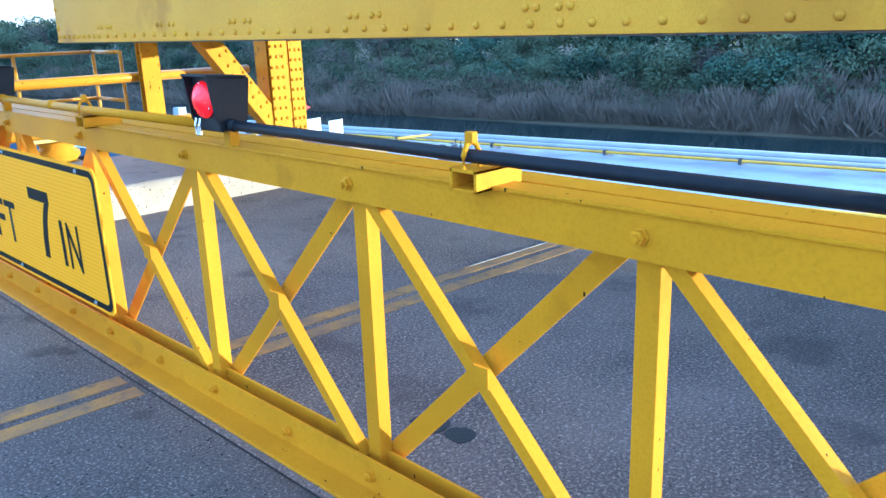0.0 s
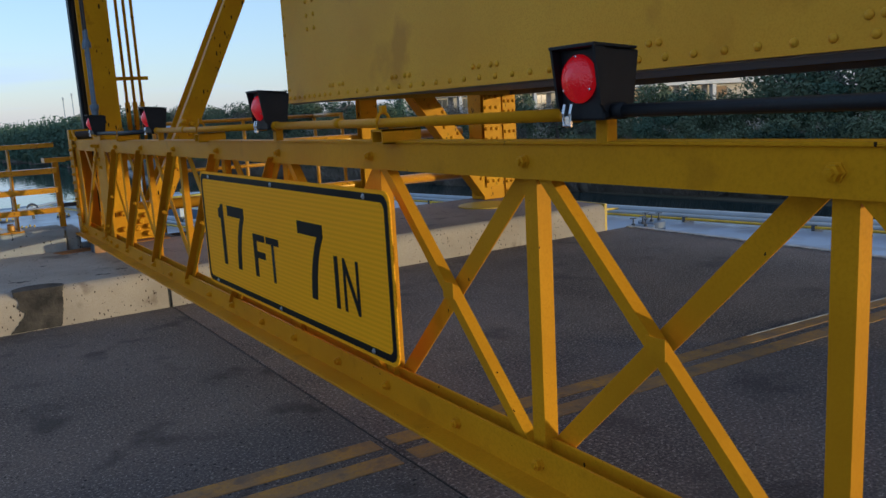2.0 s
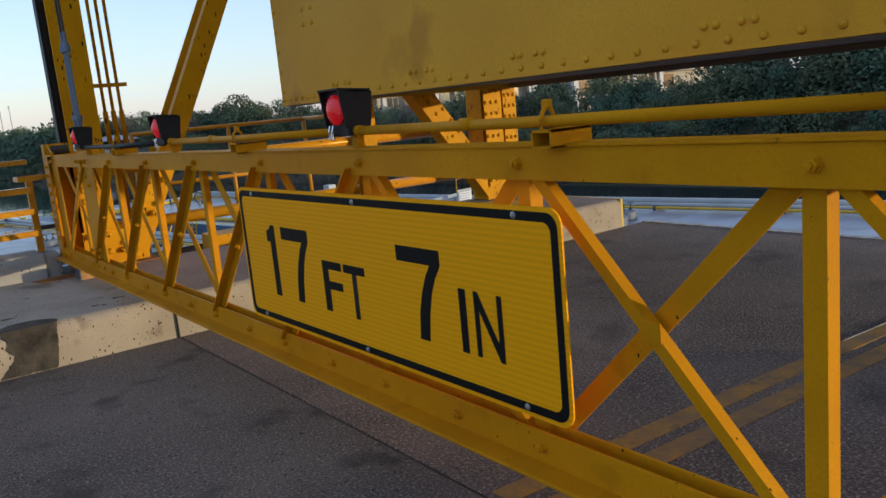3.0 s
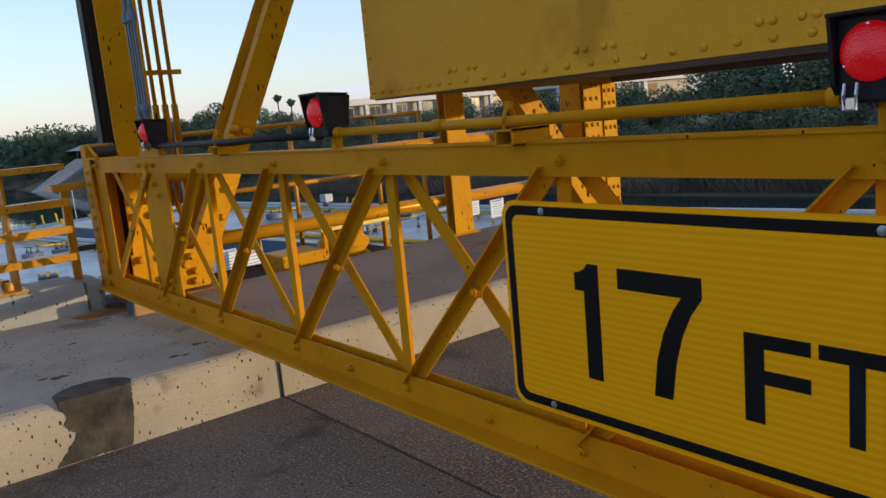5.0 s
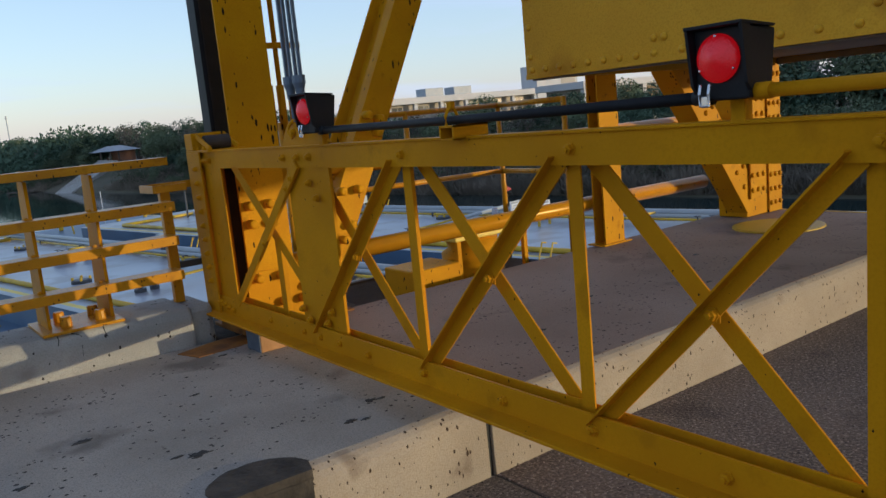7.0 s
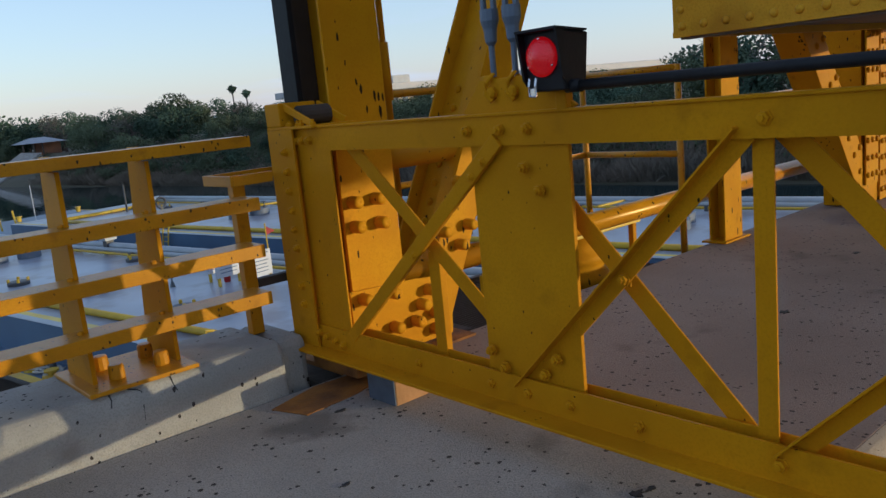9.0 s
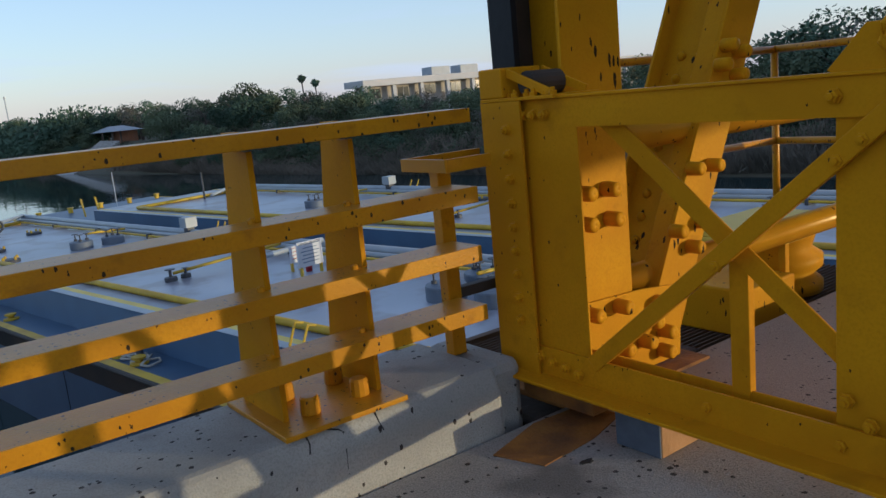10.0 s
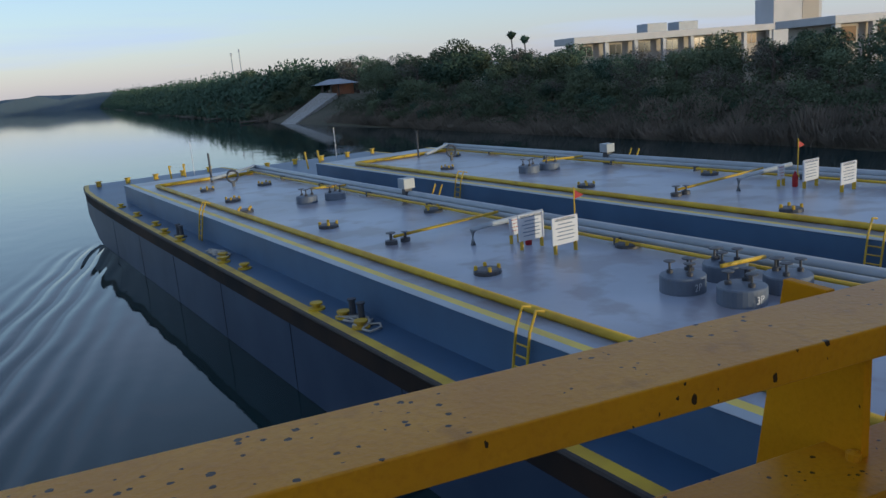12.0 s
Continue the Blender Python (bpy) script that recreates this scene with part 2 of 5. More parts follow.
M_BOARD = material("white sign board", (0.58, 0.6, 0.64), 0.5, vary=(0.48, 0.5, 0.55), scale=3)
M_RED = material("red paint", (0.36, 0.01, 0.015), 0.6, vary=(0.24, 0.008, 0.01), scale=6)
M_ROPE = material("mooring rope", (0.45, 0.42, 0.36), 0.9)
M_WALL = material("cream stucco", (0.46, 0.41, 0.35), 0.9, vary=(0.38, 0.34, 0.29), scale=0.2)
M_WHITE = material("white painted concrete", (0.56, 0.55, 0.55), 0.8, vary=(0.45, 0.44, 0.44), scale=0.3)
M_GLASS = material("dark window glass", (0.02, 0.025, 0.03), 0.1)
M_ROOF = material("grey metal roof", (0.35, 0.38, 0.42), 0.5, vary=(0.25, 0.27, 0.3), scale=1)
M_BRICK = material("brick wall", (0.35, 0.17, 0.10), 0.9, vary=(0.25, 0.12, 0.08), scale=2)
M_BANK = material("river bank soil", (0.10, 0.085, 0.055), 0.95, vary=(0.06, 0.06, 0.035), scale=0.15, amount=0.9, bump=0.5, bump_scale=1)
M_BARK = material("bark", (0.12, 0.095, 0.075), 0.9, vary=(0.07, 0.055, 0.045), scale=3)
# leaf colours are lightened and blued to carry the haze over the bank
M_LEAF = [material("dark green leaves", (0.075, 0.118, 0.08), 0.8, vary=(0.052, 0.085, 0.062), scale=0.5, rand=0.35, spec=0.08),
          material("olive leaves", (0.118, 0.148, 0.088), 0.8, vary=(0.075, 0.1, 0.065), scale=0.5, rand=0.35, spec=0.08),
          material("bare grey brown twigs", (0.13, 0.12, 0.1), 0.85, vary=(0.08, 0.075, 0.065), scale=0.5, rand=0.3, spec=0.08)]
M_REED = material("dry reeds", (0.22, 0.18, 0.14), 0.9, vary=(0.11, 0.1, 0.075), scale=0.2, amount=0.9)

# river water
M_WATER = bpy.data.materials.new("river water")
M_WATER.use_nodes = True
wt = M_WATER.node_tree
wp = wt.nodes["Principled BSDF"]
wp.inputs["Base Color"].default_value = (0.012, 0.028, 0.03, 1)
wp.inputs["Roughness"].default_value = 0.04
wp.inputs["IOR"].default_value = 1.33
wg = wt.nodes.new("ShaderNodeNewGeometry")
wmp = wt.nodes.new("ShaderNodeMapping")
wmp.inputs["Scale"].default_value = (0.5, 0.25, 1)
w1 = wt.nodes.new("ShaderNodeTexNoise")
w1.inputs["Scale"].default_value, w1.inputs["Detail"].default_value = 1.0, 4
wb = wt.nodes.new("ShaderNodeBump")
wb.inputs["Strength"].default_value, wb.inputs["Distance"].default_value = 0.25, 0.08
wt.links.new(wg.outputs["Position"], wmp.inputs[0])
wt.links.new(wmp.outputs[0], w1.inputs[0])
wt.links.new(w1.outputs[0], wb.inputs["Height"])
wt.links.new(wb.outputs[0], wp.inputs["Normal"])

# ---- mesh helpers ----
BASE = {}


def thing(name, at, label, category, group="", kind=""):
    ob = new(name)
    ob.empty_display_size = 0.1
    ob.location = at
    BASE[ob.name] = Vector(at)
    return tagged(ob, label, category, group, kind)


def finish(name, bm, mat, smooth=False):
    bmesh.ops.recalc_face_normals(bm, faces=bm.faces)
    me = bpy.data.meshes.new(name)
    bm.to_mesh(me)
    bm.free()
    me.materials.append(mat)
    if smooth:
        for p in me.polygons:
            p.use_smooth = True
    return me


def part(name, bm, mat, parent, label="", smooth=False):
    """One mesh object under a thing or part; bm is in world metres."""
    root = parent
    while root.parent:
        root = root.parent
    bmesh.ops.translate(bm, verts=bm.verts, vec=-BASE[root.name])
    ob = new(name, finish(name, bm, mat, smooth))
    ob.parent = parent
    return tagged(ob, label)


def solo(name, bm, mat, label, category, kind="", group="", smooth=False):
    """A thing that is one mesh, with its origin at the foot of its middle."""
    vs = [v.co for v in bm.verts]
    lo = [min(v[i] for v in vs) for i in range(3)]
    hi = [max(v[i] for v in vs) for i in range(3)]
    at = Vector(((lo[0] + hi[0]) / 2, (lo[1] + hi[1]) / 2, lo[2]))
    bmesh.ops.translate(bm, verts=bm.verts, vec=-at)
    ob = new(name, finish(name, bm, mat, smooth))
    ob.location = at
    BASE[ob.name] = at
    return tagged(ob, label, category, group, kind)


def box(lo, hi, r=0.004, bm=None):
    """A box with softened edges between two corners."""
    b = bmesh.new()
    bmesh.ops.create_cube(b, size=1)
    for v in b.verts:
        v.co = Vector([(lo[i] + hi[i]) / 2 + v.co[i] * (hi[i] - lo[i]) for i in range(3)])
    if r:
        r = min(r, 0.3 * min(abs(hi[i] - lo[i]) for i in range(3)))
        bmesh.ops.bevel(b, geom=b.edges[:], offset=r, segments=2, affect="EDGES", profile=0.5)
    return join(bm, b)


def join(bm, b):
    if bm is None:
        return b
    me = bpy.data.meshes.new("t")
    b.to_mesh(me)
    b.free()
    bm.from_mesh(me)
    bpy.data.meshes.remove(me)
    return bm


def frame_of(a, b, side):
    d = (Vector(b) - Vector(a)).normalized()
    s = Vector(side)
    s = (s - d * s.dot(d)).normalized()
    return d, s, d.cross(s)


def bar(a, b, w, h, side, r=0.003, bm=None, off=(0, 0)):
    """A straight bar from a to b; w along side, h across it; off shifts it in its section."""
    d, s, u = frame_of(a, b, side)
    x = bmesh.new()
    bmesh.ops.create_cube(x, size=1)
    n = (Vector(b) - Vector(a)).length
    if r:
        for v in x.verts:
            v.co = Vector((v.co.x * w, v.co.y * h, v.co.z * n))
        bmesh.ops.bevel(x, geom=x.edges[:], offset=min(r, 0.3 * min(w, h)), segments=2, affect="EDGES", profile=0.5)
    else:
        for v in x.verts:
            v.co = Vector((v.co.x * w, v.co.y * h, v.co.z * n))
    mid = (Vector(a) + Vector(b)) / 2
    for v in x.verts:
        v.co = mid + s * (v.co.x + off[0]) + u * (v.co.y + off[1]) + d * v.co.z
    return join(bm, x)


def angle(a, b, w, h, t, side, up, bm=None):
    """An L section along a-b: a leg w wide along side, a leg h wide along up, both t thick, heel on the line."""
    d = (Vector(b) - Vector(a)).normalized()
    s = Vector(side)
    s = (s - d * s.dot(d)).normalized()
    u = Vector(up)
    u = (u - d * u.dot(d) - s * u.dot(s)).normalized()
    prof = [(0, 0), (w, 0), (w, t), (t * 1.6, t), (t, t * 1.6), (t, h), (0, h)]
    x = bmesh.new()
    rings = [[x.verts.new(Vector(p) + s * q[0] + u * q[1]) for q in prof] for p in (a, b)]
    n = len(prof)
    for i in range(n):
        x.faces.new((rings[0][i], rings[0][(i + 1) % n], rings[1][(i + 1) % n], rings[1][i]))
    x.faces.new(rings[0][::-1])
    x.faces.new(rings[1])
    return join(bm, x)


def tube(points, r, n=12, bm=None, caps=True, radii=None):
    """A round tube along points."""
    x = bmesh.new()
    pts = [Vector(p) for p in points]
    rings = []
    for i, p in enumerate(pts):
        d = (pts[min(i + 1, len(pts) - 1)] - pts[max(i - 1, 0)]).normalized()
        s = d.cross(Vector((0, 0, 1)))
        if s.length < 0.01:
            s = d.cross(Vector((1, 0, 0)))
        s.normalize()
        u = d.cross(s)
        rr = radii[i] if radii else r
        rings.append([x.verts.new(p + s * rr * math.cos(2 * math.pi * k / n) + u * rr * math.sin(2 * math.pi * k / n)) for k in range(n)])
    for a, b in zip(rings, rings[1:]):
        for k in range(n):
            x.faces.new((a[k], a[(k + 1) % n], b[(k + 1) % n], b[k]))
    if caps:
        x.faces.new(rings[0][::-1])
        x.faces.new(rings[-1])
    return join(bm, x)


def lathe(at, profile, n=20, axis=(0, 0, 1), bm=None):
    """A turned shape: profile rows of radius, height along axis from at."""
    x = bmesh.new()
    d = Vector(axis).normalized()
    s = d.cross(Vector((0, 0, 1)))
    if s.length < 0.01:
        s = Vector((1, 0, 0))
    s.normalize()
    u = d.cross(s)
    rings = [[x.verts.new(Vector(at) + d * h + (s * math.cos(2 * math.pi * k / n) + u * math.sin(2 * math.pi * k / n)) * max(r, 1e-4)) for k in range(n)] for r, h in profile]
    for a, b in zip(rings, rings[1:]):
        for k in range(n):
            x.faces.new((a[k], a[(k + 1) % n], b[(k + 1) % n], b[k]))
    x.faces.new(rings[0][::-1])
    x.faces.new(rings[-1])
    return join(bm, x)


def prism(pts, axis, lo, hi, r=0.0, bm=None):
    """A flat outline pushed through along an axis (0, 1 or 2); pts are the two other coordinates in order."""
    x = bmesh.new()

    def put(p, v):
        c = list(p)
        c.insert(axis, v)
        return x.verts.new(c)
    a = [put(p, lo) for p in pts]
    b = [put(p, hi) for p in pts]
    n = len(pts)
    x.faces.new(a)
    x.faces.new(b[::-1])
    for i in range(n):
        x.faces.new((a[i], b[i], b[(i + 1) % n], a[(i + 1) % n]))
    if r:
        bmesh.ops.recalc_face_normals(x, faces=x.faces)
        bmesh.ops.bevel(x, geom=x.edges[:], offset=r, segments=2, affect="EDGES", profile=0.5)
    return join(bm, x)


def shared(name, bm, mat, smooth=False):
    return finish(name, bm, mat, smooth)


def place(name, me, parent, at, turn=None, label=""):
    """A piece on shared mesh data; at is in world metres."""
    root = parent
    while root.parent:
        root = root.parent
    ob = new(name, me)
    ob.parent = parent
    ob.location = Vector(at) - BASE[root.name]
    if turn is not None:
        ob.rotation_euler = turn
    return tagged(ob, label)


def quads(verts_faces, name, mat):
    me = bpy.data.meshes.new(name)
    me.from_pydata(*verts_faces)
    me.materials.append(mat)
    return me


# ---- large structure ----
WATER = -7.0
RX0, RX1 = -16.0, 7.86
solo("road", box((2.297, 1.0, -0.6), (RX1, 8.3, 0.0), 0.006), M_ROAD, "worn grey brown concrete roadway with dark stains", "road", "structure")
solo("road_approach", box((RX0, 1.0, -0.6), (2.283, 8.3, 0.0), 0.006), M_APPROACH, "worn grey brown concrete approach roadway", "road", "structure")
solo("joint", box((2.2832, 1.0, -0.5), (2.2968, 8.3, -0.006), 0.0), M_SEAL, "black sealed expansion joint across the roadway", "joint", "structure")
for c in (4.425, 4.625):
    # the painted lines run a little aslant of the kerbs
    f = lambda x: c - 0.05 * x
    for x0, x1 in ((2.33, RX1 - 0.1), (RX0, 2.25)):
        solo("centre_line", prism([(x0, f(x0) - 0.062), (x1, f(x1) - 0.062), (x1, f(x1) + 0.062), (x0, f(x0) + 0.062)], 2, 0.0, 0.004), M_LINE, "worn yellow painted centre line on the road", "road marking", "structure", "centre lines")
solo("trim", box((RX1, 1.0, -0.3), (RX1 + 0.08, 8.3, 0.012), 0.004), M_WHITE_L, "pale steel edge strip where the roadway ends", "edge strip", "structure")
for x, y, r in ((3.0, 2.9, 0.085), (3.02, 2.72, 0.065)):
    ring = [(x + r * (1 + 0.12 * math.sin(3 * a + r * 40) + 0.06 * math.sin(7 * a)) * math.cos(a), y + 1.25 * r * (1 + 0.1 * math.cos(2 * a)) * math.sin(a)) for a in [2 * math.pi * k / 26 for k in range(26)]]
    solo("pothole", prism(ring, 2, 0.0, 0.004), M_SEAL, "dark round tar patch in the roadway", "road patch", "structure")
solo("scrape", prism([(4.95, 4.43), (5.8, 4.375), (6.9, 4.32), (6.9, 4.328), (5.9, 4.381), (4.95, 4.436)], 2, 0.004, 0.0065), M_WHITE_L, "thin white scrape along the painted centre line", "scrape", "structure")
solo("pier", box((-15, 0.2, WATER - 1), (7.2, 9.6, -0.62), 0.05), M_PARA, "plain concrete bridge pier standing in the river", "pier", "structure")

# sidewalks and kerbs
kerb = thing("sidewalk", (-2, 9.3, 0), "stained grey concrete sidewalk with a pale kerb face", "sidewalk", kind="structure")
part("slab", box((RX0, 8.3665, -0.6), (2.262, 10.4, 0.325), 0.003), M_CONC, kerb)
part("kerb_face", prism([(8.285, -0.6), (8.287, 0.0), (8.293, 0.245), (8.3, 0.275), (8.315, 0.3), (8.337, 0.3165), (8.366, 0.3245), (8.366, -0.6)], 0, RX0, 2.262, 0.004), M_KERB, kerb, "pale speckled kerb face")
kerb2 = thing("sidewalk_end", (5, 9.3, 0), "rust stained concrete sidewalk ending at the lift span opening", "sidewalk", kind="structure")
part("slab", box((2.29, 8.3665, -0.6), (7.5, 10.38, 0.325), 0.003), M_REDC, kerb2)
part("kerb_face", prism([(8.285, -0.6), (8.287, 0.0), (8.293, 0.245), (8.3, 0.275), (8.315, 0.3), (8.337, 0.3165), (8.366, 0.3245), (8.366, -0.6)], 0, 2.29, 7.5, 0.004), M_KERB, kerb2, "pale speckled kerb face")
part("end_face", box((7.504, 8.30, -0.6), (7.55, 10.38, 0.33), 0.01), M_BYEL, kerb2, "yellow painted end of the kerb")
solo("sidewalk_near", box((RX0, -2.2, -0.6), (RX1 - 0.5, 0.996, 0.325), 0.02), M_CONC, "plain grey concrete sidewalk", "sidewalk", "structure")
solo("joint", box((2.263, 8.305, -0.5), (2.289, 10.3, 0.3), 0), M_SEAL, "dark gap between the sidewalk slabs", "joint", "structure")
# added block: its dark colour stands for the black hole under the gate end
solo("tower_footing", box((1.96, 10.41, -0.6), (2.95, 11.05, 0.315), 0.02), M_PATCH, "dark block added to fill the black gap under the tower", "footing", "structure")
# broken dark patch on the kerb
kp = thing("kerb_patch", (1.27, 8.3, 0), "broken dark patch let into the kerb", "patch", kind="structure")
rng = random.Random(3)
edge = [(1.03, 0.004), (1.40, 0.004), (1.425, 0.12), (1.435, 0.24), (1.44, 0.3), (1.09, 0.3), (1.115, 0.25), (1.1, 0.2), (1.15, 0.15), (1.12, 0.1), (1.07, 0.05)]
fine_edge = []
for (x0, z0), (x1, z1) in zip(edge, edge[1:] + edge[:1]):
    for k in range(5):
        j = 0.0 if k == 0 else 0.006
        fine_edge.append((x0 + (x1 - x0) * k / 5 + rng.uniform(-j, j), max(0.003, z0 + (z1 - z0) * k / 5 + rng.uniform(-j, j))))
part("face", prism(fine_edge, 1, 8.282, 8.30, 0.0), M_PATCH, kp)
top = [(1.085, 8.286), (1.44, 8.286)] + [(1.27 + 0.19 * math.cos(radians(a)) + rng.uniform(-0.006, 0.006), 8.37 + 0.15 * math.sin(radians(a)) + rng.uniform(-0.006, 0.006)) for a in range(0, 181, 12)]
part("top", prism(top, 2, 0.29, 0.331, 0.0), M_PATCH, kp)
# tar blots on the sidewalk
rng = random.Random(12)
for x, y, r in ((1.965, 8.735, 0.05), (2.02, 8.72, 0.03), (1.78, 8.59, 0.05), (1.84, 8.56, 0.03), (1.2, 8.77, 0.06), (1.13, 8.81, 0.035), (0.9, 9.31, 0.06), (1.806, 10.045, 0.035), (1.45, 9.5, 0.03), (0.6, 9.0, 0.04), (3.9, 9.2, 0.05), (4.6, 8.8, 0.04), (5.3, 9.4, 0.045), (3.2, 8.9, 0.03)):
    blot = [(x + r * rng.uniform(0.3, 1.2) * 0.85 * math.cos(k * 0.3927), y + r * rng.uniform(0.25, 1.1) * 0.5 * math.sin(k * 0.3927)) for k in range(16)]
    solo("tar_blot", prism(blot, 2, 0.325, 0.3275), M_SEAL, "small black tar blot on the sidewalk", "stain", "structure", "tar blots")
# parapet
para = thing("parapet", (-4, 10.5, 0.32), "low grey concrete parapet under the railing", "parapet", kind="structure")
part("wall", prism([(10.395, 0.1), (10.42, 0.5), (10.45, 0.558), (10.9, 0.558), (10.93, -0.6), (10.395, -0.6)], 0, RX0, 1.8, 0.02), M_PARA, para)
part("end_block", box((1.803, 10.47, 0.1), (1.95, 10.88, 0.55), 0.04), M_PARA, para)

for pts in (((1.06, 0.552), (1.063, 0.53), (1.055, 0.505)), ((1.13, 0.553), (1.165, 0.54), (1.178, 0.53), (1.172, 0.48), (1.168, 0.42)), ((1.3, 0.552), (1.303, 0.52), (1.311, 0.495))):
    part("crack", tube([(x, 10.4235 - 0.0625 * max(0, 0.5 - z) + (0.029 / 0.058) * max(0, z - 0.5) - 0.001, z) for x, z in pts], 0.0035, 5), M_SEAL, para, "dark hairline crack")

# ---- barrier gate ----
PITCH = 0.889
gate = thing("barrier_gate", (2.05, 4.6, 0.48), "yellow painted steel lattice barrier gate across the road", "barrier gate")
Y0, Y1 = -1.15, 10.55
XF = 1.995                                       # outer face of the front chord
TOP, TOPB, LOW, LOWB = 1.455, 1.36, 0.59, 0.488
bm = angle((XF, Y0, TOP), (XF, Y1, TOP), 0.085, TOP - TOPB, 0.009, (1, 0, 0), (0, 0, -1))
part("top_chord", bm, M_GATE, gate)
bm = angle((XF + 0.215, Y0, TOP), (XF + 0.215, Y1, TOP), 0.1, TOP - TOPB, 0.009, (-1, 0, 0), (0, 0, -1))
part("rear_top_chord", bm, M_GATE, gate)
part("cap_strip", box((XF - 0.009, Y0, TOP), (XF + 0.07, Y1, TOP + 0.009), 0.002), M_GATE, gate)
XL = XF - 0.01
bm = angle((XL, Y0, LOWB), (XL, Y1, LOWB), 0.012, LOW - LOWB, 0.009, (1, 0, 0), (0, 0, 1))
part("bottom_chord", bm, M_GATE, gate)
part("bottom_flange", box((XL - 0.085, Y0, LOWB - 0.012), (XL + 0.012, Y1, LOWB), 0.003), M_GATE, gate)
part("rear_bottom_chord", box((XF + 0.055, Y0, LOWB), (XF + 0.063, Y1, LOW + 0.004), 0.002), M_GATE, gate)
JY = [3.0 + PITCH * k for k in range(-4, 8)]     # bolt stations
JY = [y for y in JY if y < 9.3]
XW = XF + 0.012
for y in JY[:-1]:
    heel, out = (y - 0.03, 1) if y < 2.5 else (y - 0.01, 1) if y < 5 else (y + 0.05, -1)
    bm = angle((XW + 0.02, heel, LOWB + 0.02), (XW + 0.02, heel, TOP - 0.012), 0.054, 0.044 if y < 2.5 else 0.05, 0.007, (0, out, 0), (1, 0, 0))
    part("vertical", bm, M_GATE, gate)
for k in range(len(JY) - 1):
    a, b = JY[k], JY[k + 1]
    near = (a + b) / 2 < 4.7
    # the front diagonal stands proud with an outstanding leg, the rear one lies flat behind it
    p, q = ((a + 0.042, LOW - 0.03), (b - 0.052, TOPB + 0.03)) if near else ((b - 0.012, LOW - 0.03), (a + 0.07, TOPB + 0.03))
    bm = angle((XW + 0.008, p[0], p[1]), (XW + 0.008, q[0], q[1]), 0.036 if near else 0.05, 0.04 if near else 0.05, 0.006, (0, 1, 0) if near else (0, -1, 0), (-1, 0, 0) if not near else (1, 0, 0))
    part("diagonal", bm, M_GATE, gate)
    p, q = ((b - 0.02, LOW - 0.03), (a + 0.06, TOPB + 0.03)) if near else ((a + 0.097, LOW - 0.03), (b + 0.007, TOPB + 0.03))
    bm = bar((XW + 0.07, p[0], p[1]), (XW + 0.07, q[0], q[1]), 0.062, 0.008, (0, 1, 0), 0.002)
    part("rear_diagonal", bm, M_GATE, gate)
    part("cross_plate", box((XW + 0.004, (a + b) / 2 - 0.03, 0.945), (XW + 0.008, (a + b) / 2 + 0.03, 1.0), 0.001), M_GATE, gate)
# end panel: X, half post, end plate
A, B = 9.21, 10.16
part("diagonal", bar((XW - 0.017, A, TOPB + 0.02), (XW - 0.017, B, LOW - 0.02), 0.055, 0.02, (0, 1, 0), 0.004), M_GATE, gate)
part("rear_diagonal", bar((XW + 0.03, 10.09, TOPB + 0.02), (XW + 0.03, 9.3, LOW + 0.13), 0.062, 0.008, (0, 1, 0), 0.002), M_GATE, gate)
part("vertical", bar((XW + 0.05, 9.645, LOW - 0.05), (XW + 0.05, 9.645, 0.97), 0.06, 0.03, (0, 1, 0), 0.003), M_GATE, gate)
part("end_plate", box((XF + 0.002, 10.175, LOWB + 0.02), (XF + 0.011, 10.43, TOPB + 0.03), 0.002), M_GATE, gate)
part("end_angle", angle((XF - 0.03, 10.6, LOWB - 0.05), (XF - 0.03, 10.6, TOP), 0.2, 0.22, 0.01, (0, -1, 0), (1, 0, 0)), M_GATE, gate)
shoe = part("guide_shoe", box((XF - 0.03, 10.24, TOP + 0.001), (XF + 0.2, 10.6, TOP + 0.013), 0.002), M_GATE, gate)
part("block", box((XF - 0.03, 10.48, TOP + 0.013), (XF + 0.16, 10.6, TOP + 0.115), 0.006), M_GATE, shoe)
# dark cylinder added to fill the shoe's open recess with shade
part("roller", tube([(XF + 0.02, 10.41, TOP + 0.055), (XF + 0.17, 10.41, TOP + 0.055)], 0.042, 16), M_DARK, shoe, "dark cylinder filling the shaded recess of the shoe")
for x in (XF + 0.0, XF + 0.175):
    part("gusset", bar((x, 10.49, TOP + 0.1), (x, 10.28, TOP + 0.018), 0.012, 0.03, (1, 0, 0), 0.002), M_GATE, shoe)
for k in range(6):
    part("nut", lathe((XF - 0.008 + 0.012 * (k % 2), 10.26 + 0.045 * k, TOP + 0.013), [(0.014, 0), (0.014, 0.012), (0.008, 0.014), (0.008, 0.024), (0, 0.025)], 6), M_GATE, shoe)
part("bottom_shoe", box((XF + 0.02, 10.2, 0.36), (XF + 0.2, 10.55, 0.485), 0.01), M_RUST, gate)
# lifting plate with its shaped top
LP = [(8.94, 0.57), (9.354, 0.57), (9.354, 1.455), (9.375, 1.47), (9.285, 1.57), (9.05, 1.57), (8.9, 1.47), (8.94, 1.455)]
part("lifting_plate", prism(LP, 0, XF + 0.012, XF + 0.028, 0.002), M_GATE, gate)
bolt = shared("bolt", lathe((0, 0, 0), [(0.021, 0), (0.021, 0.004), (0.0165, 0.005), (0.0165, 0.017), (0.01, 0.019), (0.009, 0.026), (0.0, 0.027)], 6, (-1, 0, 0)), M_GATE)
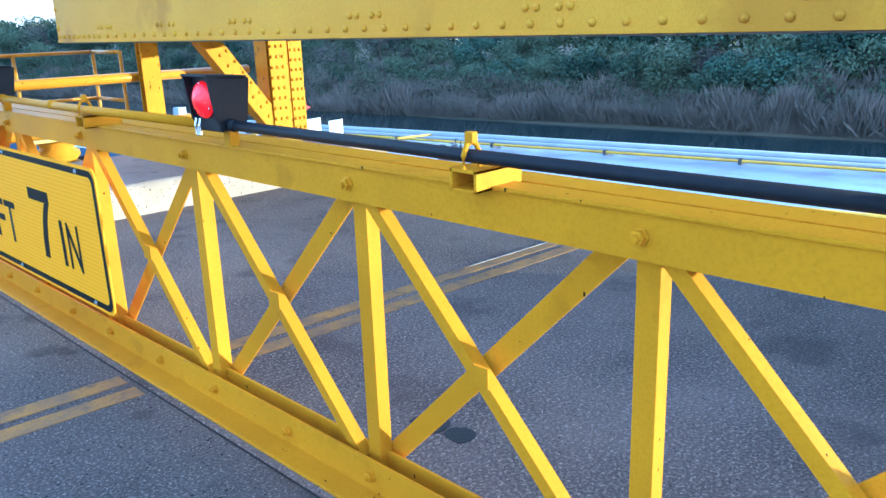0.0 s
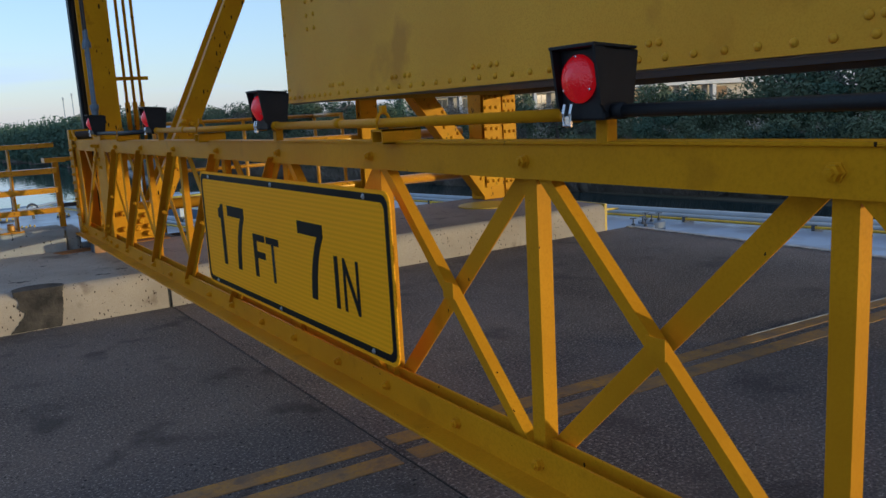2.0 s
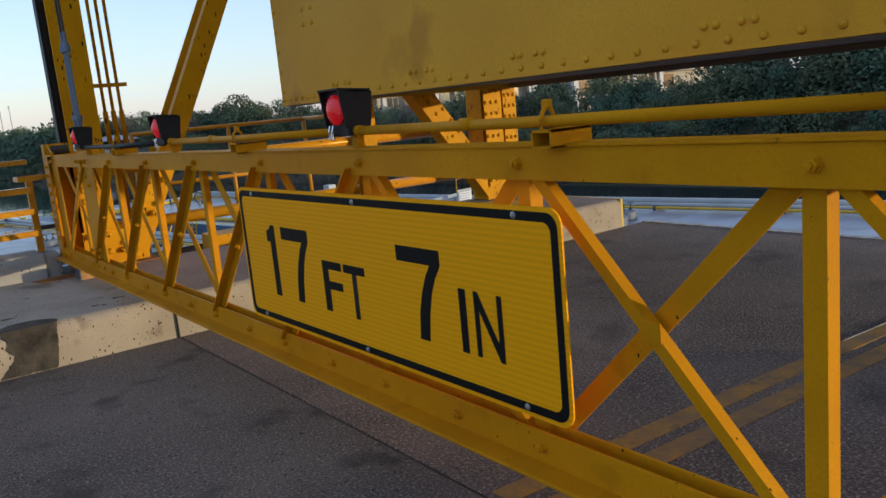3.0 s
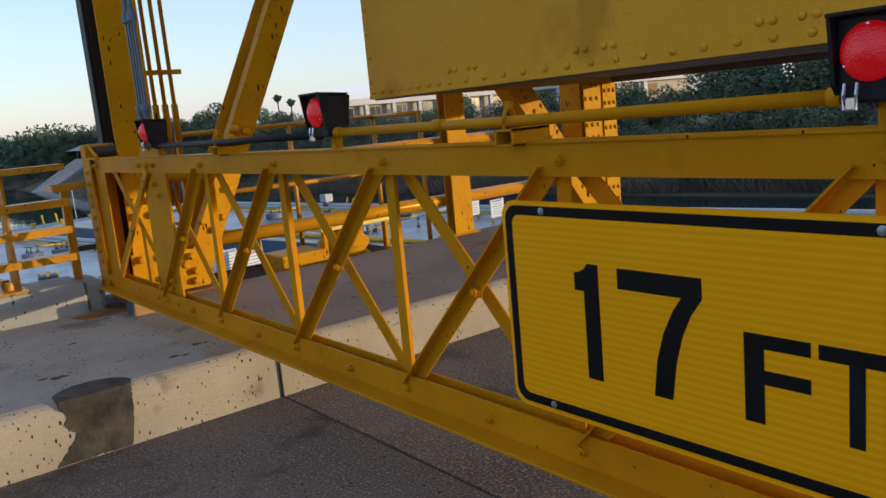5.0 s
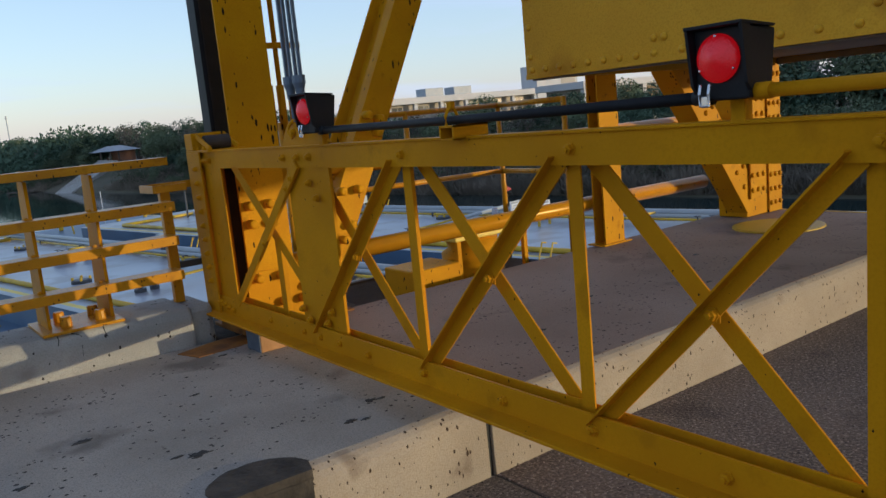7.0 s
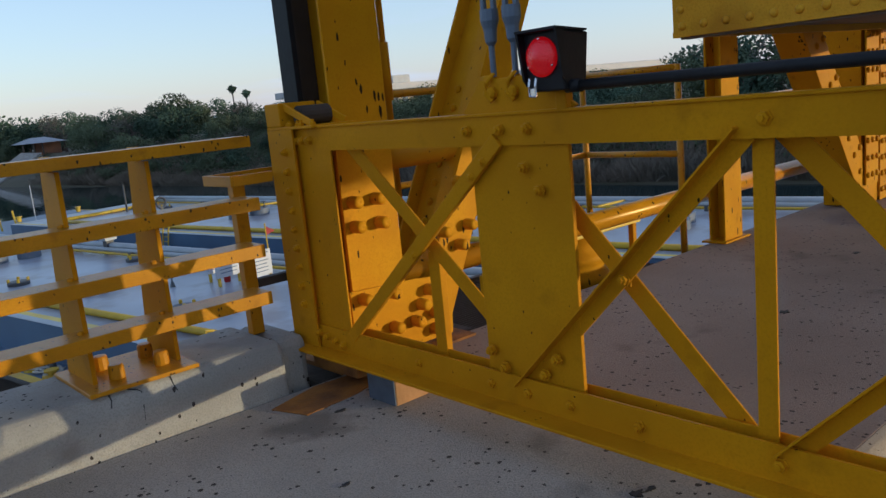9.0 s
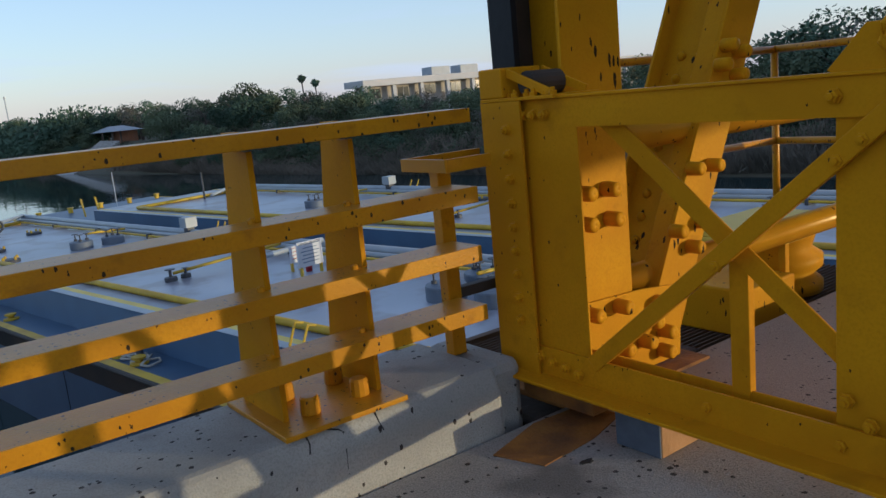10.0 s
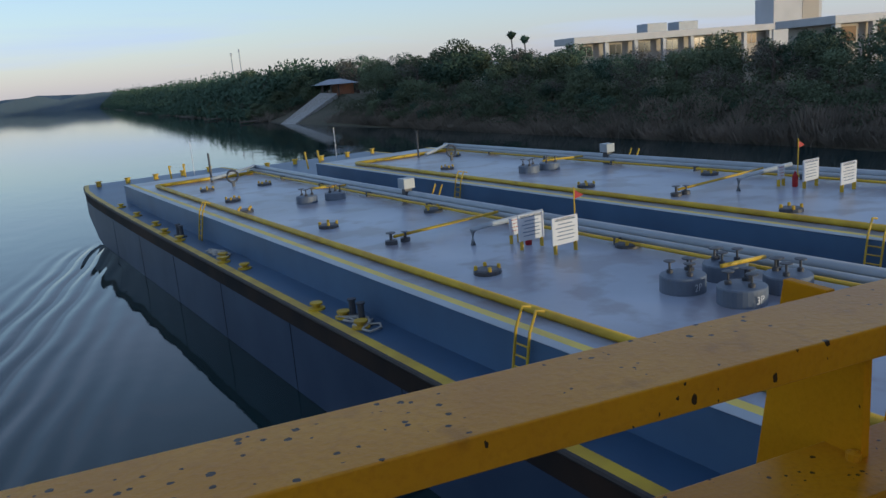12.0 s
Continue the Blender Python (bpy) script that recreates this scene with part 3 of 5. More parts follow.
for y in JY[:-1]:
    place("bolt", bolt, gate, (XF, y, 1.408))
    place("bolt", bolt, gate, (XL, y - 0.03, 0.54))
    place("bolt", bolt, gate, (XL, y + 0.39, 0.535))
for a, b in zip(JY, JY[1:]):
    if a > 4.7:
        place("bolt", bolt, gate, (XW - 0.001, (a + b) / 2 - 0.012, 0.968))
for y, z in ((9.085, 1.41), (9.2, 1.41), (9.35, 1.41), (9.11, 1.29), (9.05, 1.22), (9.32, 0.66), (9.26, 0.61), (9.678, 0.966), (9.28, 1.31), (9.34, 1.26), (9.03, 0.68), (9.08, 0.62), (8.98, 0.54), (9.16, 0.54), (9.33, 0.54), (9.72, 0.54)):
    place("bolt", bolt, gate, (XF - 0.002, y, z))
for i in range(4):
    place("bolt", bolt, gate, (XF - 0.002, 10.46 - 0.05 * i, 1.405))
    place("bolt", bolt, gate, (XL - 0.002, 10.4 - 0.06 * i, 0.555 - 0.01 * i))
for i in range(9):
    place("bolt", bolt, gate, (XF - 0.03, 10.47, 0.68 + 0.085 * i))

# clearance sign on the gate
SX = 1.94
SYH, SYL, SZB, SZT = 5.868, 3.672, 0.657, 1.295
sign = thing("clearance_sign", (SX, 4.77, SZB), "yellow clearance sign with black border and lettering on the gate", "road sign")


def round_rect(y0, y1, z0, z1, r, n=8):
    pts = []
    for cy, cz, a0 in ((y1 - r, z1 - r, 0), (y0 + r, z1 - r, 90), (y0 + r, z0 + r, 180), (y1 - r, z0 + r, 270)):
        pts += [(cy + r * math.cos(radians(a0 + 90 * k / n)), cz + r * math.sin(radians(a0 + 90 * k / n))) for k in range(n + 1)]
    return pts


part("panel", prism(round_rect(SYL, SYH, SZB, SZT, 0.05), 0, SX, SX + 0.006), M_SIGN, sign)
outer, inner = round_rect(SYL + 0.014, SYH - 0.014, SZB + 0.014, SZT - 0.014, 0.045), round_rect(SYL + 0.042, SYH - 0.042, SZB + 0.042, SZT - 0.042, 0.03)
bm = bmesh.new()
vo, vi = [[bm.verts.new((SX - 0.0012, *p)) for p in ring] for ring in (outer, inner)]
for i in range(len(vo)):
    j = (i + 1) % len(vo)
    bm.faces.new((vo[i], vo[j], vi[j], vi[i]))
part("border", bm, M_BLACK, sign)


def lettering(name, text, height, y_left, width, z_base, mat, parent, x, label=""):
    cu = bpy.data.curves.new(name, "FONT")
    cu.body, cu.size, cu.extrude, cu.offset = text, 1.0, 0.0, 0.012
    tmp = bpy.data.objects.new(name, cu)
    scene.collection.objects.link(tmp)
    bpy.context.view_layer.update()
    me = bpy.data.meshes.new_from_object(tmp.evaluated_get(bpy.context.evaluated_depsgraph_get()))
    bpy.data.objects.remove(tmp)
    b = bmesh.new()
    b.from_mesh(me)
    xs, ys = [v.co.x for v in b.verts], [v.co.y for v in b.verts]
    x0, x1, y0, y1 = min(xs), max(xs), min(ys), max(ys)
    for v in b.verts:
        v.co = Vector((x, y_left - (v.co.x - x0) / (x1 - x0) * width, z_base + (v.co.y - y0) / (y1 - y0) * height))
    return part(name, b, mat, parent, label)


part("letter", prism([(5.503, 0.798), (5.503, 1.128), (5.54, 1.128), (5.553, 1.112), (5.57, 1.104), (5.589, 1.1), (5.589, 1.05), (5.556, 1.05), (5.556, 0.798)], 0, SX - 0.0014, SX - 0.0004), M_BLACK, sign)
SEVEN = [(0, 1), (1, 1), (1, 0.84), (0.87, 0.7), (0.77, 0.53), (0.69, 0.31), (0.63, 0), (0.41, 0), (0.46, 0.3), (0.55, 0.53), (0.67, 0.72), (0.77, 0.83), (0, 0.83)]
for left, w in ((5.437, 0.255), (4.503, 0.258)):
    part("letter", prism([(left - w * u, 0.798 + 0.328 * v) for u, v in SEVEN], 0, SX - 0.0014, SX - 0.0004), M_BLACK, sign)
for text, h, yl, w in (("F", 0.215, 5.075, 0.158), ("T", 0.215, 4.9, 0.162), ("I", 0.215, 4.157, 0.036), ("N", 0.215, 4.08, 0.135)):
    lettering("letter", text, h, yl, w, 0.798, M_BLACK, sign, SX - 0.0014)
screw = shared("screw", lathe((0, 0, 0), [(0.011, 0), (0.011, 0.002), (0.007, 0.003), (0.006, 0.007), (0, 0.008)], 10, (-1, 0, 0)), M_GALV)
for y in (5.7, 4.77, 3.86):
    for z in (SZT - 0.028, SZB + 0.028):
        place("screw", screw, sign, (SX - 0.002, y, z))
for y in (5.7, 4.77, 3.86):
    part("spacer", box((SX + 0.006, y - 0.02, SZB + 0.02), (XF - 0.012, y + 0.02, SZB + 0.06), 0.002), M_GALV, sign)

# warning lamps and conduits on the gate
LAMPS = [8.94, 6.885, 4.781, 2.693, 0.61]


def lamp(y):
    z = TOP + 0.018
    t = thing("warning_lamp", (2.0, y, z), "red warning lamp in a square black housing on the gate", "warning lamp", "lamps on the gate")
    part("bracket", box((1.985, y - 0.02, TOP), (2.02, y + 0.02, z + 0.05), 0.004), M_GATE, t, "yellow bracket")
    # side profile: wide at the top, narrowing downwards
    prof = [(1.93, z + 0.042), (2.018, z + 0.046), (2.03, z + 0.075), (2.047, z + 0.2), (1.925, z + 0.209)]
    part("housing", prism(prof, 1, y - 0.066, y + 0.071, 0.006), M_RUBBER, t)
    # flared hood round the lens, open in front
    bm = bmesh.new()
    for w in (-1, 1):
        prism([(1.916, z + 0.08), (1.932, z + 0.06), (1.932, z + 0.209), (1.897, z + 0.215)], 1, y + 0.0025 + w * 0.071 - 0.004, y + 0.0025 + w * 0.071 + 0.004, 0.0, bm)
    prism([(1.895, z + 0.209), (2.03, z + 0.201), (2.034, z + 0.207), (1.895, z + 0.217)], 1, y - 0.074, y + 0.079, 0.0015, bm)
    part("hood", bm, M_RUBBER, t)
    lens = part("lens", lathe((1.926, y + 0.006, z + 0.139), [(0.056, 0), (0.056, 0.005), (0.05, 0.013), (0.036, 0.022), (0.018, 0.031), (0.006, 0.0355), (0.0, 0.036)], 40, (-1, 0, 0)), M_LENS, t, "pointed red lens", True)
    for k in range(3):
        a = radians(90 + 120 * k)
        part("screw", lathe((1.917, y + 0.006 + 0.05 * math.cos(a), z + 0.139 + 0.05 * math.sin(a)), [(0.0035, 0), (0.0035, 0.004), (0, 0.005)], 8, (-1, 0, 0)), M_CHROME, lens)
    bm = tube([(1.918, y + 0.028, z + 0.082), (1.912, y + 0.028, z + 0.06), (1.914, y + 0.028, z + 0.032), (1.914, y + 0.052, z + 0.032), (1.912, y + 0.052, z + 0.06), (1.918, y + 0.052, z + 0.082)], 0.0035, 6)
    box((1.914, y + 0.03, z + 0.028), (1.924, y + 0.05, z + 0.055), 0.002, bm)
    part("latch", bm, M_CHROME, t, "bright wire latch")
    return t


for y in LAMPS:
    lamp(y)
XC = 1.965
for y0, y1, m, lab, z in ((8.87, 6.96, M_RUBBER, "black cable conduit on top of the gate", 1.525), (6.81, 4.86, M_GATE, "yellow painted conduit on top of the gate", 1.53), (4.71, 2.77, M_GATE, "yellow painted conduit on top of the gate", 1.53), (2.62, 0.69, M_RUBBER, "black cable conduit on top of the gate", 1.535), (0.5, -1.1, M_RUBBER, "black cable conduit on top of the gate", 1.535)):
    c = thing("conduit", (XC, (y0 + y1) / 2, z), lab, "conduit")
    r = 0.0165 if m is M_GATE else 0.0155
    part("pipe", tube([(XC, y0, z), (XC, (y0 + y1) / 2, z - 0.004), (XC, y1, z)], r, 14), m, c, "", True)
    for k in (0.0, 0.33, 1.0) if m is M_GATE else (0.0, 1.0):
        yy = y0 + (y1 - y0) * k
        part("coupling", tube([(XC, yy - 0.025, z), (XC, yy + 0.025, z)], r + 0.0035, 14), m, c, "", True)
for y in (7.96, 5.83, 3.72, 1.63, -0.45):
    s = thing("conduit_support", (XC, y, TOP), "short yellow channel with a pipe clamp on the gate", "bracket", "conduit supports")
    bm = box((1.935, y - 0.04, TOP), (2.09, y - 0.032, TOP + 0.05), 0.001)
    box((1.935, y + 0.032, TOP), (2.09, y + 0.04, TOP + 0.05), 0.001, bm)
    box((1.935, y - 0.04, TOP + 0.042), (2.09, y + 0.04, TOP + 0.05), 0.001, bm)
    box((1.935, y - 0.04, TOP), (2.09, y + 0.04, TOP + 0.006), 0.001, bm)
    part("channel", bm, M_GATE, s)
    bm = tube([(XC - 0.026, y, TOP + 0.05), (XC - 0.026, y, 1.535), (XC - 0.015, y, 1.556), (XC, y, 1.563), (XC + 0.015, y, 1.556), (XC + 0.026, y, 1.535), (XC + 0.026, y, TOP + 0.05)], 0.006, 8)
    box((XC - 0.01, y - 0.012, 1.56), (XC + 0.01, y + 0.012, 1.585), 0.003, bm)
    part("clamp", bm, M_GATE, s)

# lifting ropes
for x, y in ((2.016, 9.228), (2.016, 9.134)):
    r = thing("lifting_rope", (x, y, 1.52), "blue grey turnbuckle and wire rope holding up the gate", "wire rope", "lifting ropes")
    bm = tube([(x - 0.022, y - 0.005, 1.5), (x - 0.03, y + 0.014, 1.525), (x - 0.024, y + 0.012, 1.56), (x - 0.004, y, 1.585), (x + 0.02, y, 1.56), (x + 0.022, y, 1.52)], 0.009, 8)
    lathe((x - 0.012, y, 1.525), [(0.02, 0), (0.02, 0.012), (0.012, 0.02), (0, 0.021)], 10, (-1, 0, 0), bm)
    part("hook", bm, M_GATE, r, "yellow painted hook")
    part("rod", tube([(x, y, 1.575), (x, y, 1.68)], 0.0095, 8), M_TURN, r)
    bm = lathe((x, y, 1.672), [(0.011, 0), (0.019, 0.012), (0.022, 0.05), (0.03, 0.075), (0.03, 0.11), (0.0, 0.112)], 12)
    for w in (-1, 1):
        box((x - 0.008, y + w * 0.022 - 0.007, 1.77), (x + 0.008, y + w * 0.022 + 0.007, 2.3), 0.002, bm)
    lathe((x, y, 2.28), [(0.0, 0), (0.03, 0.002), (0.03, 0.04), (0.014, 0.09), (0.014, 0.16)], 12, (0, 0, 1), bm)
    part("turnbuckle", bm, M_TURN, r)
    part("rope", tube([(x, y, 2.4), (x, y, 8)], 0.01, 8), M_DARK, r)

# ---- tower, brace and guide ----
tower = thing("bridge_tower", (2.3, 10.45, 0.32), "yellow riveted steel tower leg streaked with black drips", "bridge tower")
bm = box((2.145, 10.30, 0.33), (2.455, 10.318, 8.0), 0.003)
part("front_flange", bm, M_STEEL, tower)
part("web", box((2.275, 10.318, 0.33), (2.305, 10.60, 8.0), 0.002), M_STEEL, tower)
part("rear_flange", box((2.15, 10.60, 0.33), (2.43, 10.618, 8.0), 0.003), M_STEEL, tower)
part("splice_plate", prism([(2.12, 0.36), (2.72, 0.36), (2.74, 0.66), (2.5, 0.69), (2.12, 0.71)], 1, 10.286, 10.299, 0.003), M_STEEL, tower)
part("base_plate", box((2.05, 10.2, 0.326), (2.8, 10.75, 0.35), 0.004), M_RUST, tower)
capbolt = shared("cap_bolt", lathe((0, 0, 0), [(0.027, 0), (0.029, 0.004), (0.028, 0.06), (0.023, 0.068), (0.006, 0.07), (0.0, 0.067)], 14, (0, -1, 0)), M_STEEL, True)
for x, z in ((2.195, 1.115), (2.325, 1.113), (2.195, 1.002), (2.335, 1.0)):
    place("cap_bolt", capbolt, tower, (x, 10.30, z))
for x, z in ((2.185, 0.665), (2.345, 0.66), (2.575, 0.622), (2.52, 0.56), (2.6, 0.497), (2.475, 0.487), (2.59, 0.417), (2.345, 0.49)):
    place("cap_bolt", capbolt, tower, (x, 10.286, z))
brace = thing("tower_brace", (2.8, 10.6, 0.4), "yellow inclined steel tower brace with black drips", "tower brace")
SL = 0.49                                        # lean in x for each metre up


def slanted(x0, x1, y0, y1, z0, z1, bm=None):
    """A plate leaning with the brace; x0 and x1 are taken at height 0.68."""
    f = lambda x, z: (x + SL * (z - 0.68), z)
    return prism([f(x0, z0), f(x1, z0), f(x1, z1), f(x0, z1)], 1, y0, y1, 0.002, bm)


part("front_flange", slanted(2.62, 2.85, 10.30, 10.315, 0.4, 8.0), M_STEEL, brace)
part("edge_angle", slanted(2.62, 2.632, 10.315, 10.40, 0.4, 8.0), M_STEEL, brace)
part("web", slanted(2.70, 2.715, 10.315, 10.62, 0.4, 8.0), M_STEEL, brace)
part("rear_flange", slanted(2.62, 2.85, 10.62, 10.635, 0.4, 8.0), M_STEEL, brace)
for x, z in ((2.842, 1.12), (2.974, 1.118), (2.89, 0.892), (2.713, 0.884), (2.82, 0.8), (3.102, 1.6), (3.054, 1.523), (3.167, 1.476), (3.19, 1.57)):
    place("cap_bolt", capbolt, brace, (x, 10.30, z))
web_rivet = shared("rivet", lathe((0, 0, 0), [(0.022, 0), (0.02, 0.009), (0.013, 0.015), (0.0, 0.017)], 10, (-1, 0, 0)), M_STEEL, True)
for k in range(10):
    z = 0.72 + 0.095 * k
    for y in (10.43, 10.53):
        place("rivet", web_rivet, brace, (2.699 + SL * (z - 0.68), y, z))
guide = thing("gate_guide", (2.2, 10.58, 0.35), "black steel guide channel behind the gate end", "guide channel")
bm = box((2.14, 10.52, 0.35), (2.16, 10.66, 8), 0.002)
box((2.16, 10.64, 0.35), (2.24, 10.66, 8), 0.002, bm)
part("channel", bm, M_DARK, guide)
# dark plate in the recess; its colour stands in for the deep shade
part("greased_face", box((2.162, 10.57, 0.36), (2.272, 10.595, 8), 0.002), M_DARK, guide, "dark plate painting the shade of the recess")
part("strip", box((2.11, 10.5, 0.6), (2.138, 10.62, 8), 0.002), M_RUBBER, guide)
pipes = thing("riser_pipes", (2.7, 10.69, 0.4), "three yellow riser pipes with couplings beside the tower", "pipes")
for x in (2.62, 2.70, 2.78):
    p = part("pipe", tube([(x, 10.69, 0.35), (x, 10.69, 8)], 0.017, 12), M_STEEL, pipes, "", True)
    part("coupling", tube([(x, 10.69, 1.55), (x, 10.69, 1.85)], 0.027, 12), M_STEEL, p, "", True)
part("strap", box((2.5, 10.66, 2.09), (2.87, 10.675, 2.13), 0.002), M_STEEL, pipes)
for z in (0.685, 1.27):
    h = solo("tower_tie", tube([(2.48, 10.5, z), (4.9, 10.47, z - 0.005), (6.9, 10.43, z - 0.01)], 0.062, 24), M_GLOSS, "thick yellow horizontal steel pipe between the tower legs", "steel pipe", "", "tower pipes", True)
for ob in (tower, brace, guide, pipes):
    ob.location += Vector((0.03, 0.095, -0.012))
rear = thing("rear_bridge_tower", (7.25, 10.2, 0.32), "yellow riveted rear tower leg under the counterweight", "bridge tower")
part("box_column", box((6.95, 10.0, 0.33), (7.5, 10.3, 1.9), 0.006), M_STEEL, rear)
part("flange", box((7.3, 9.98, 0.33), (7.52, 10.0, 1.9), 0.003), M_STEEL, rear)
part("cover_plate", box((6.97, 9.965, 0.5), (7.22, 9.98, 1.9), 0.003), M_STEEL, rear)
part("strut", bar((5.9, 10.1, 1.95), (7.05, 10.1, 0.45), 0.22, 0.26, (0, 1, 0), 0.006), M_STEEL, rear)
rivet = shared("rivet", lathe((0, 0, 0), [(0.026, 0), (0.024, 0.01), (0.016, 0.018), (0.0, 0.021)], 10, (0, -1, 0)), M_STEEL, True)
for k in range(9):
    for x in (7.0, 7.09, 7.18):
        place("rivet", rivet, rear, (x, 9.965, 0.58 + 0.14 * k))
    x = 6.02 + 0.11 * k
    place("rivet", rivet, rear, (x, 9.99, 1.93 - (x - 5.9) * 1.304))
    place("rivet", rivet, rear, (x + 0.1, 9.99, 1.98 - (x - 5.9) * 1.304))
for k in range(11):
    for x in (7.335, 7.41, 7.485):
        place("rivet", rivet, rear, (x, 9.98, 0.42 + 0.135 * k))
post = thing("steel_post", (5.42, 10.33, 0.32), "yellow steel post standing on the sidewalk edge", "post")
part("flange", box((5.3, 10.28, 0.33), (5.54, 10.295, 1.95), 0.002), M_STEEL, post)
part("flange", box((5.3, 10.39, 0.33), (5.54, 10.405, 1.95), 0.002), M_STEEL, post)
part("web", box((5.41, 10.295, 0.33), (5.43, 10.39, 1.95), 0.001), M_STEEL, post)
part("foot", box((5.25, 10.25, 0.326), (5.6, 10.44, 0.34), 0.003), M_STEEL, post)
solo("floor_plate", lathe((6.62, 9.5, 0.325), [(0.375, 0), (0.375, 0.012), (0.355, 0.016), (0, 0.016)], 32), M_BYEL, "round ochre steel plate on the sidewalk", "plate")

# service platform beyond the sidewalk
plat = thing("service_platform", (3.8, 11.0, 0.1), "brown grated service platform beside the tower", "platform")
part("frame", box((2.5, 10.42, 0.02), (5.1, 10.47, 0.2), 0.004), M_GRATE, plat)
part("frame", box((2.5, 11.63, 0.02), (5.1, 11.68, 0.2), 0.004), M_GRATE, plat)
bm = bmesh.new()
for k in range(34):
    y = 10.48 + k * 0.034
    box((2.5, y, 0.14), (5.1, y + 0.008, 0.18), 0, bm)
for k in range(9):
    box((2.5 + 0.32 * k, 10.47, 0.13), (2.51 + 0.32 * k, 11.63, 0.15), 0, bm)
part("grating", bm, M_GRATE, plat)
hand = thing("pipe_handrail", (4.0, 11.4, 0.18), "thin yellow pipe handrail round the service platform", "handrail")
C = [(3.1, 11.61), (5.15, 11.35), (5.15, 10.52)]
for z in (1.58, 0.98):
    part("rail", tube([(C[0][0], C[0][1], z), (C[1][0], C[1][1], z)], 0.024, 12), M_RAIL, hand, "", True)
    part("rail", tube([(C[1][0], C[1][1], z), (C[2][0], C[2][1], z)], 0.024, 12), M_RAIL, hand, "", True)
for x, y in ((3.1, 11.61), (4.2, 11.47), (5.15, 11.35), (5.15, 10.52)):
    part("post", tube([(x, y, 0.1), (x, y, 1.6)], 0.024, 12), M_RAIL, hand, "", True)
wp_ = thing("winch", (4.35, 10.9, 0.18), "yellow rope drum under a pale cover on the platform", "winch")
part("drum", lathe((4.35, 10.9, 0.18), [(0.2, 0), (0.26, 0.02), (0.26, 0.08), (0.21, 0.12), (0.26, 0.17), (0.26, 0.23), (0.2, 0.27), (0.22, 0.34)], 24), M_STEEL, wp_, "", True)
part("cover", box((3.95, 10.6, 0.56), (4.75, 11.25, 0.6), 0.01), M_BEDGE, wp_, "pale flat cover")
for x in (4.0, 4.7):
    part("leg", box((x - 0.02, 10.62, 0.18), (x + 0.02, 10.66, 0.56), 0.003), M_STEEL, wp_)
solo("machinery_box", box((3.5, 10.55, 0.18), (3.95, 10.95, 0.42), 0.012), M_STEEL, "yellow steel machinery box on the platform", "box")

# ---- counterweight ----
cw = thing("counterweight", (5.9, 4.6, 1.727), "huge yellow riveted steel counterweight hanging low over the road", "counterweight")
CX, CY1, CY0, CZ = 4.23, 9.965, -1.2, 1.727
part("front_plate", box((CX, CY0, CZ), (CX + 0.02, CY1, CZ + 5.5), 0.003), M_WEIGHT, cw)
part("end_plate", box((CX + 0.02, CY1 - 0.02, CZ), (7.5, CY1, CZ + 5.5), 0.003), M_WEIGHT, cw)
part("rear_plate", box((7.48, CY0, CZ), (7.5, CY1 - 0.02, CZ + 5.5), 0.003), M_WEIGHT, cw)
part("near_plate", box((CX + 0.02, CY0, CZ), (7.48, CY0 + 0.02, CZ + 5.5), 0.003), M_WEIGHT, cw)
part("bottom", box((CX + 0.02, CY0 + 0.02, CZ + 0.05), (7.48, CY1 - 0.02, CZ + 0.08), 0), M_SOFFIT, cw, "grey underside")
part("top", box((CX + 0.02, CY0 + 0.02, CZ + 5.4), (7.48, CY1 - 0.02, CZ + 5.45), 0), M_WEIGHT, cw)
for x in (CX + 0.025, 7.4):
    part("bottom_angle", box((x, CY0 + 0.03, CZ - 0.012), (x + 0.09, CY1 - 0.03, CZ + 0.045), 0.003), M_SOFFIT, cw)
rv = shared("rivet", lathe((0, 0, 0), [(0.024, 0), (0.023, 0.006), (0.017, 0.014), (0.008, 0.019), (0.0, 0.02)], 12, (-1, 0, 0)), M_WEIGHT, True)
y = CY1 - 0.06
while y > -0.6:
    place("rivet", rv, cw, (CX, y, CZ + 0.06))
    y -= 0.13 if y > 8.95 else 0.2
for y in (8.71, 7.43, 6.19, 4.66, 3.15, 1.65, 0.15):
    for k in (-0.15, -0.075, 0.075, 0.15):
        place("rivet", rv, cw, (CX, y + k, CZ + 0.145))
for k in range(20):
    place("rivet", rv, cw, (CX, CY1 - 0.05, CZ + 0.15 + 0.2 * k))
for k in range(8):
    for dy in (0.66, 0.83):
        place("rivet", rv, cw, (CX, CY1 - dy, CZ + 0.75 + 0.14 * k))
part("seam", box((CX - 0.006, CY0 + 0.02, CZ + 0.0), (CX, CY1, CZ + 0.03), 0.001), M_WEIGHT, cw)

# ---- bridge railing on the parapet ----
rail = thing("bridge_railing", (-3, 10.4, 0.6), "yellow painted steel bridge railing with four flat rails", "railing")
RE = 1.8
YR = 10.46
for z, e in ((1.45, RE), (1.19, RE + 0.005), (0.988, RE), (0.78, RE + 0.003)):
    h = 0.046 if z > 1.4 else 0.055
    bm = prism([(YR, z), (YR, z - h), (YR + 0.008, z - h), (YR + 0.012, z - 0.01), (YR + 0.158, z - 0.01), (YR + 0.158, z)], 0, RX0, e, 0.0025)
    part("rail", bm, M_RAIL, rail)
    if z > 1.4:
        part("rail_back", box((RX0, YR + 0.148, z - h), (e, YR + 0.158, z - 0.01), 0.002), M_RAIL, rail)


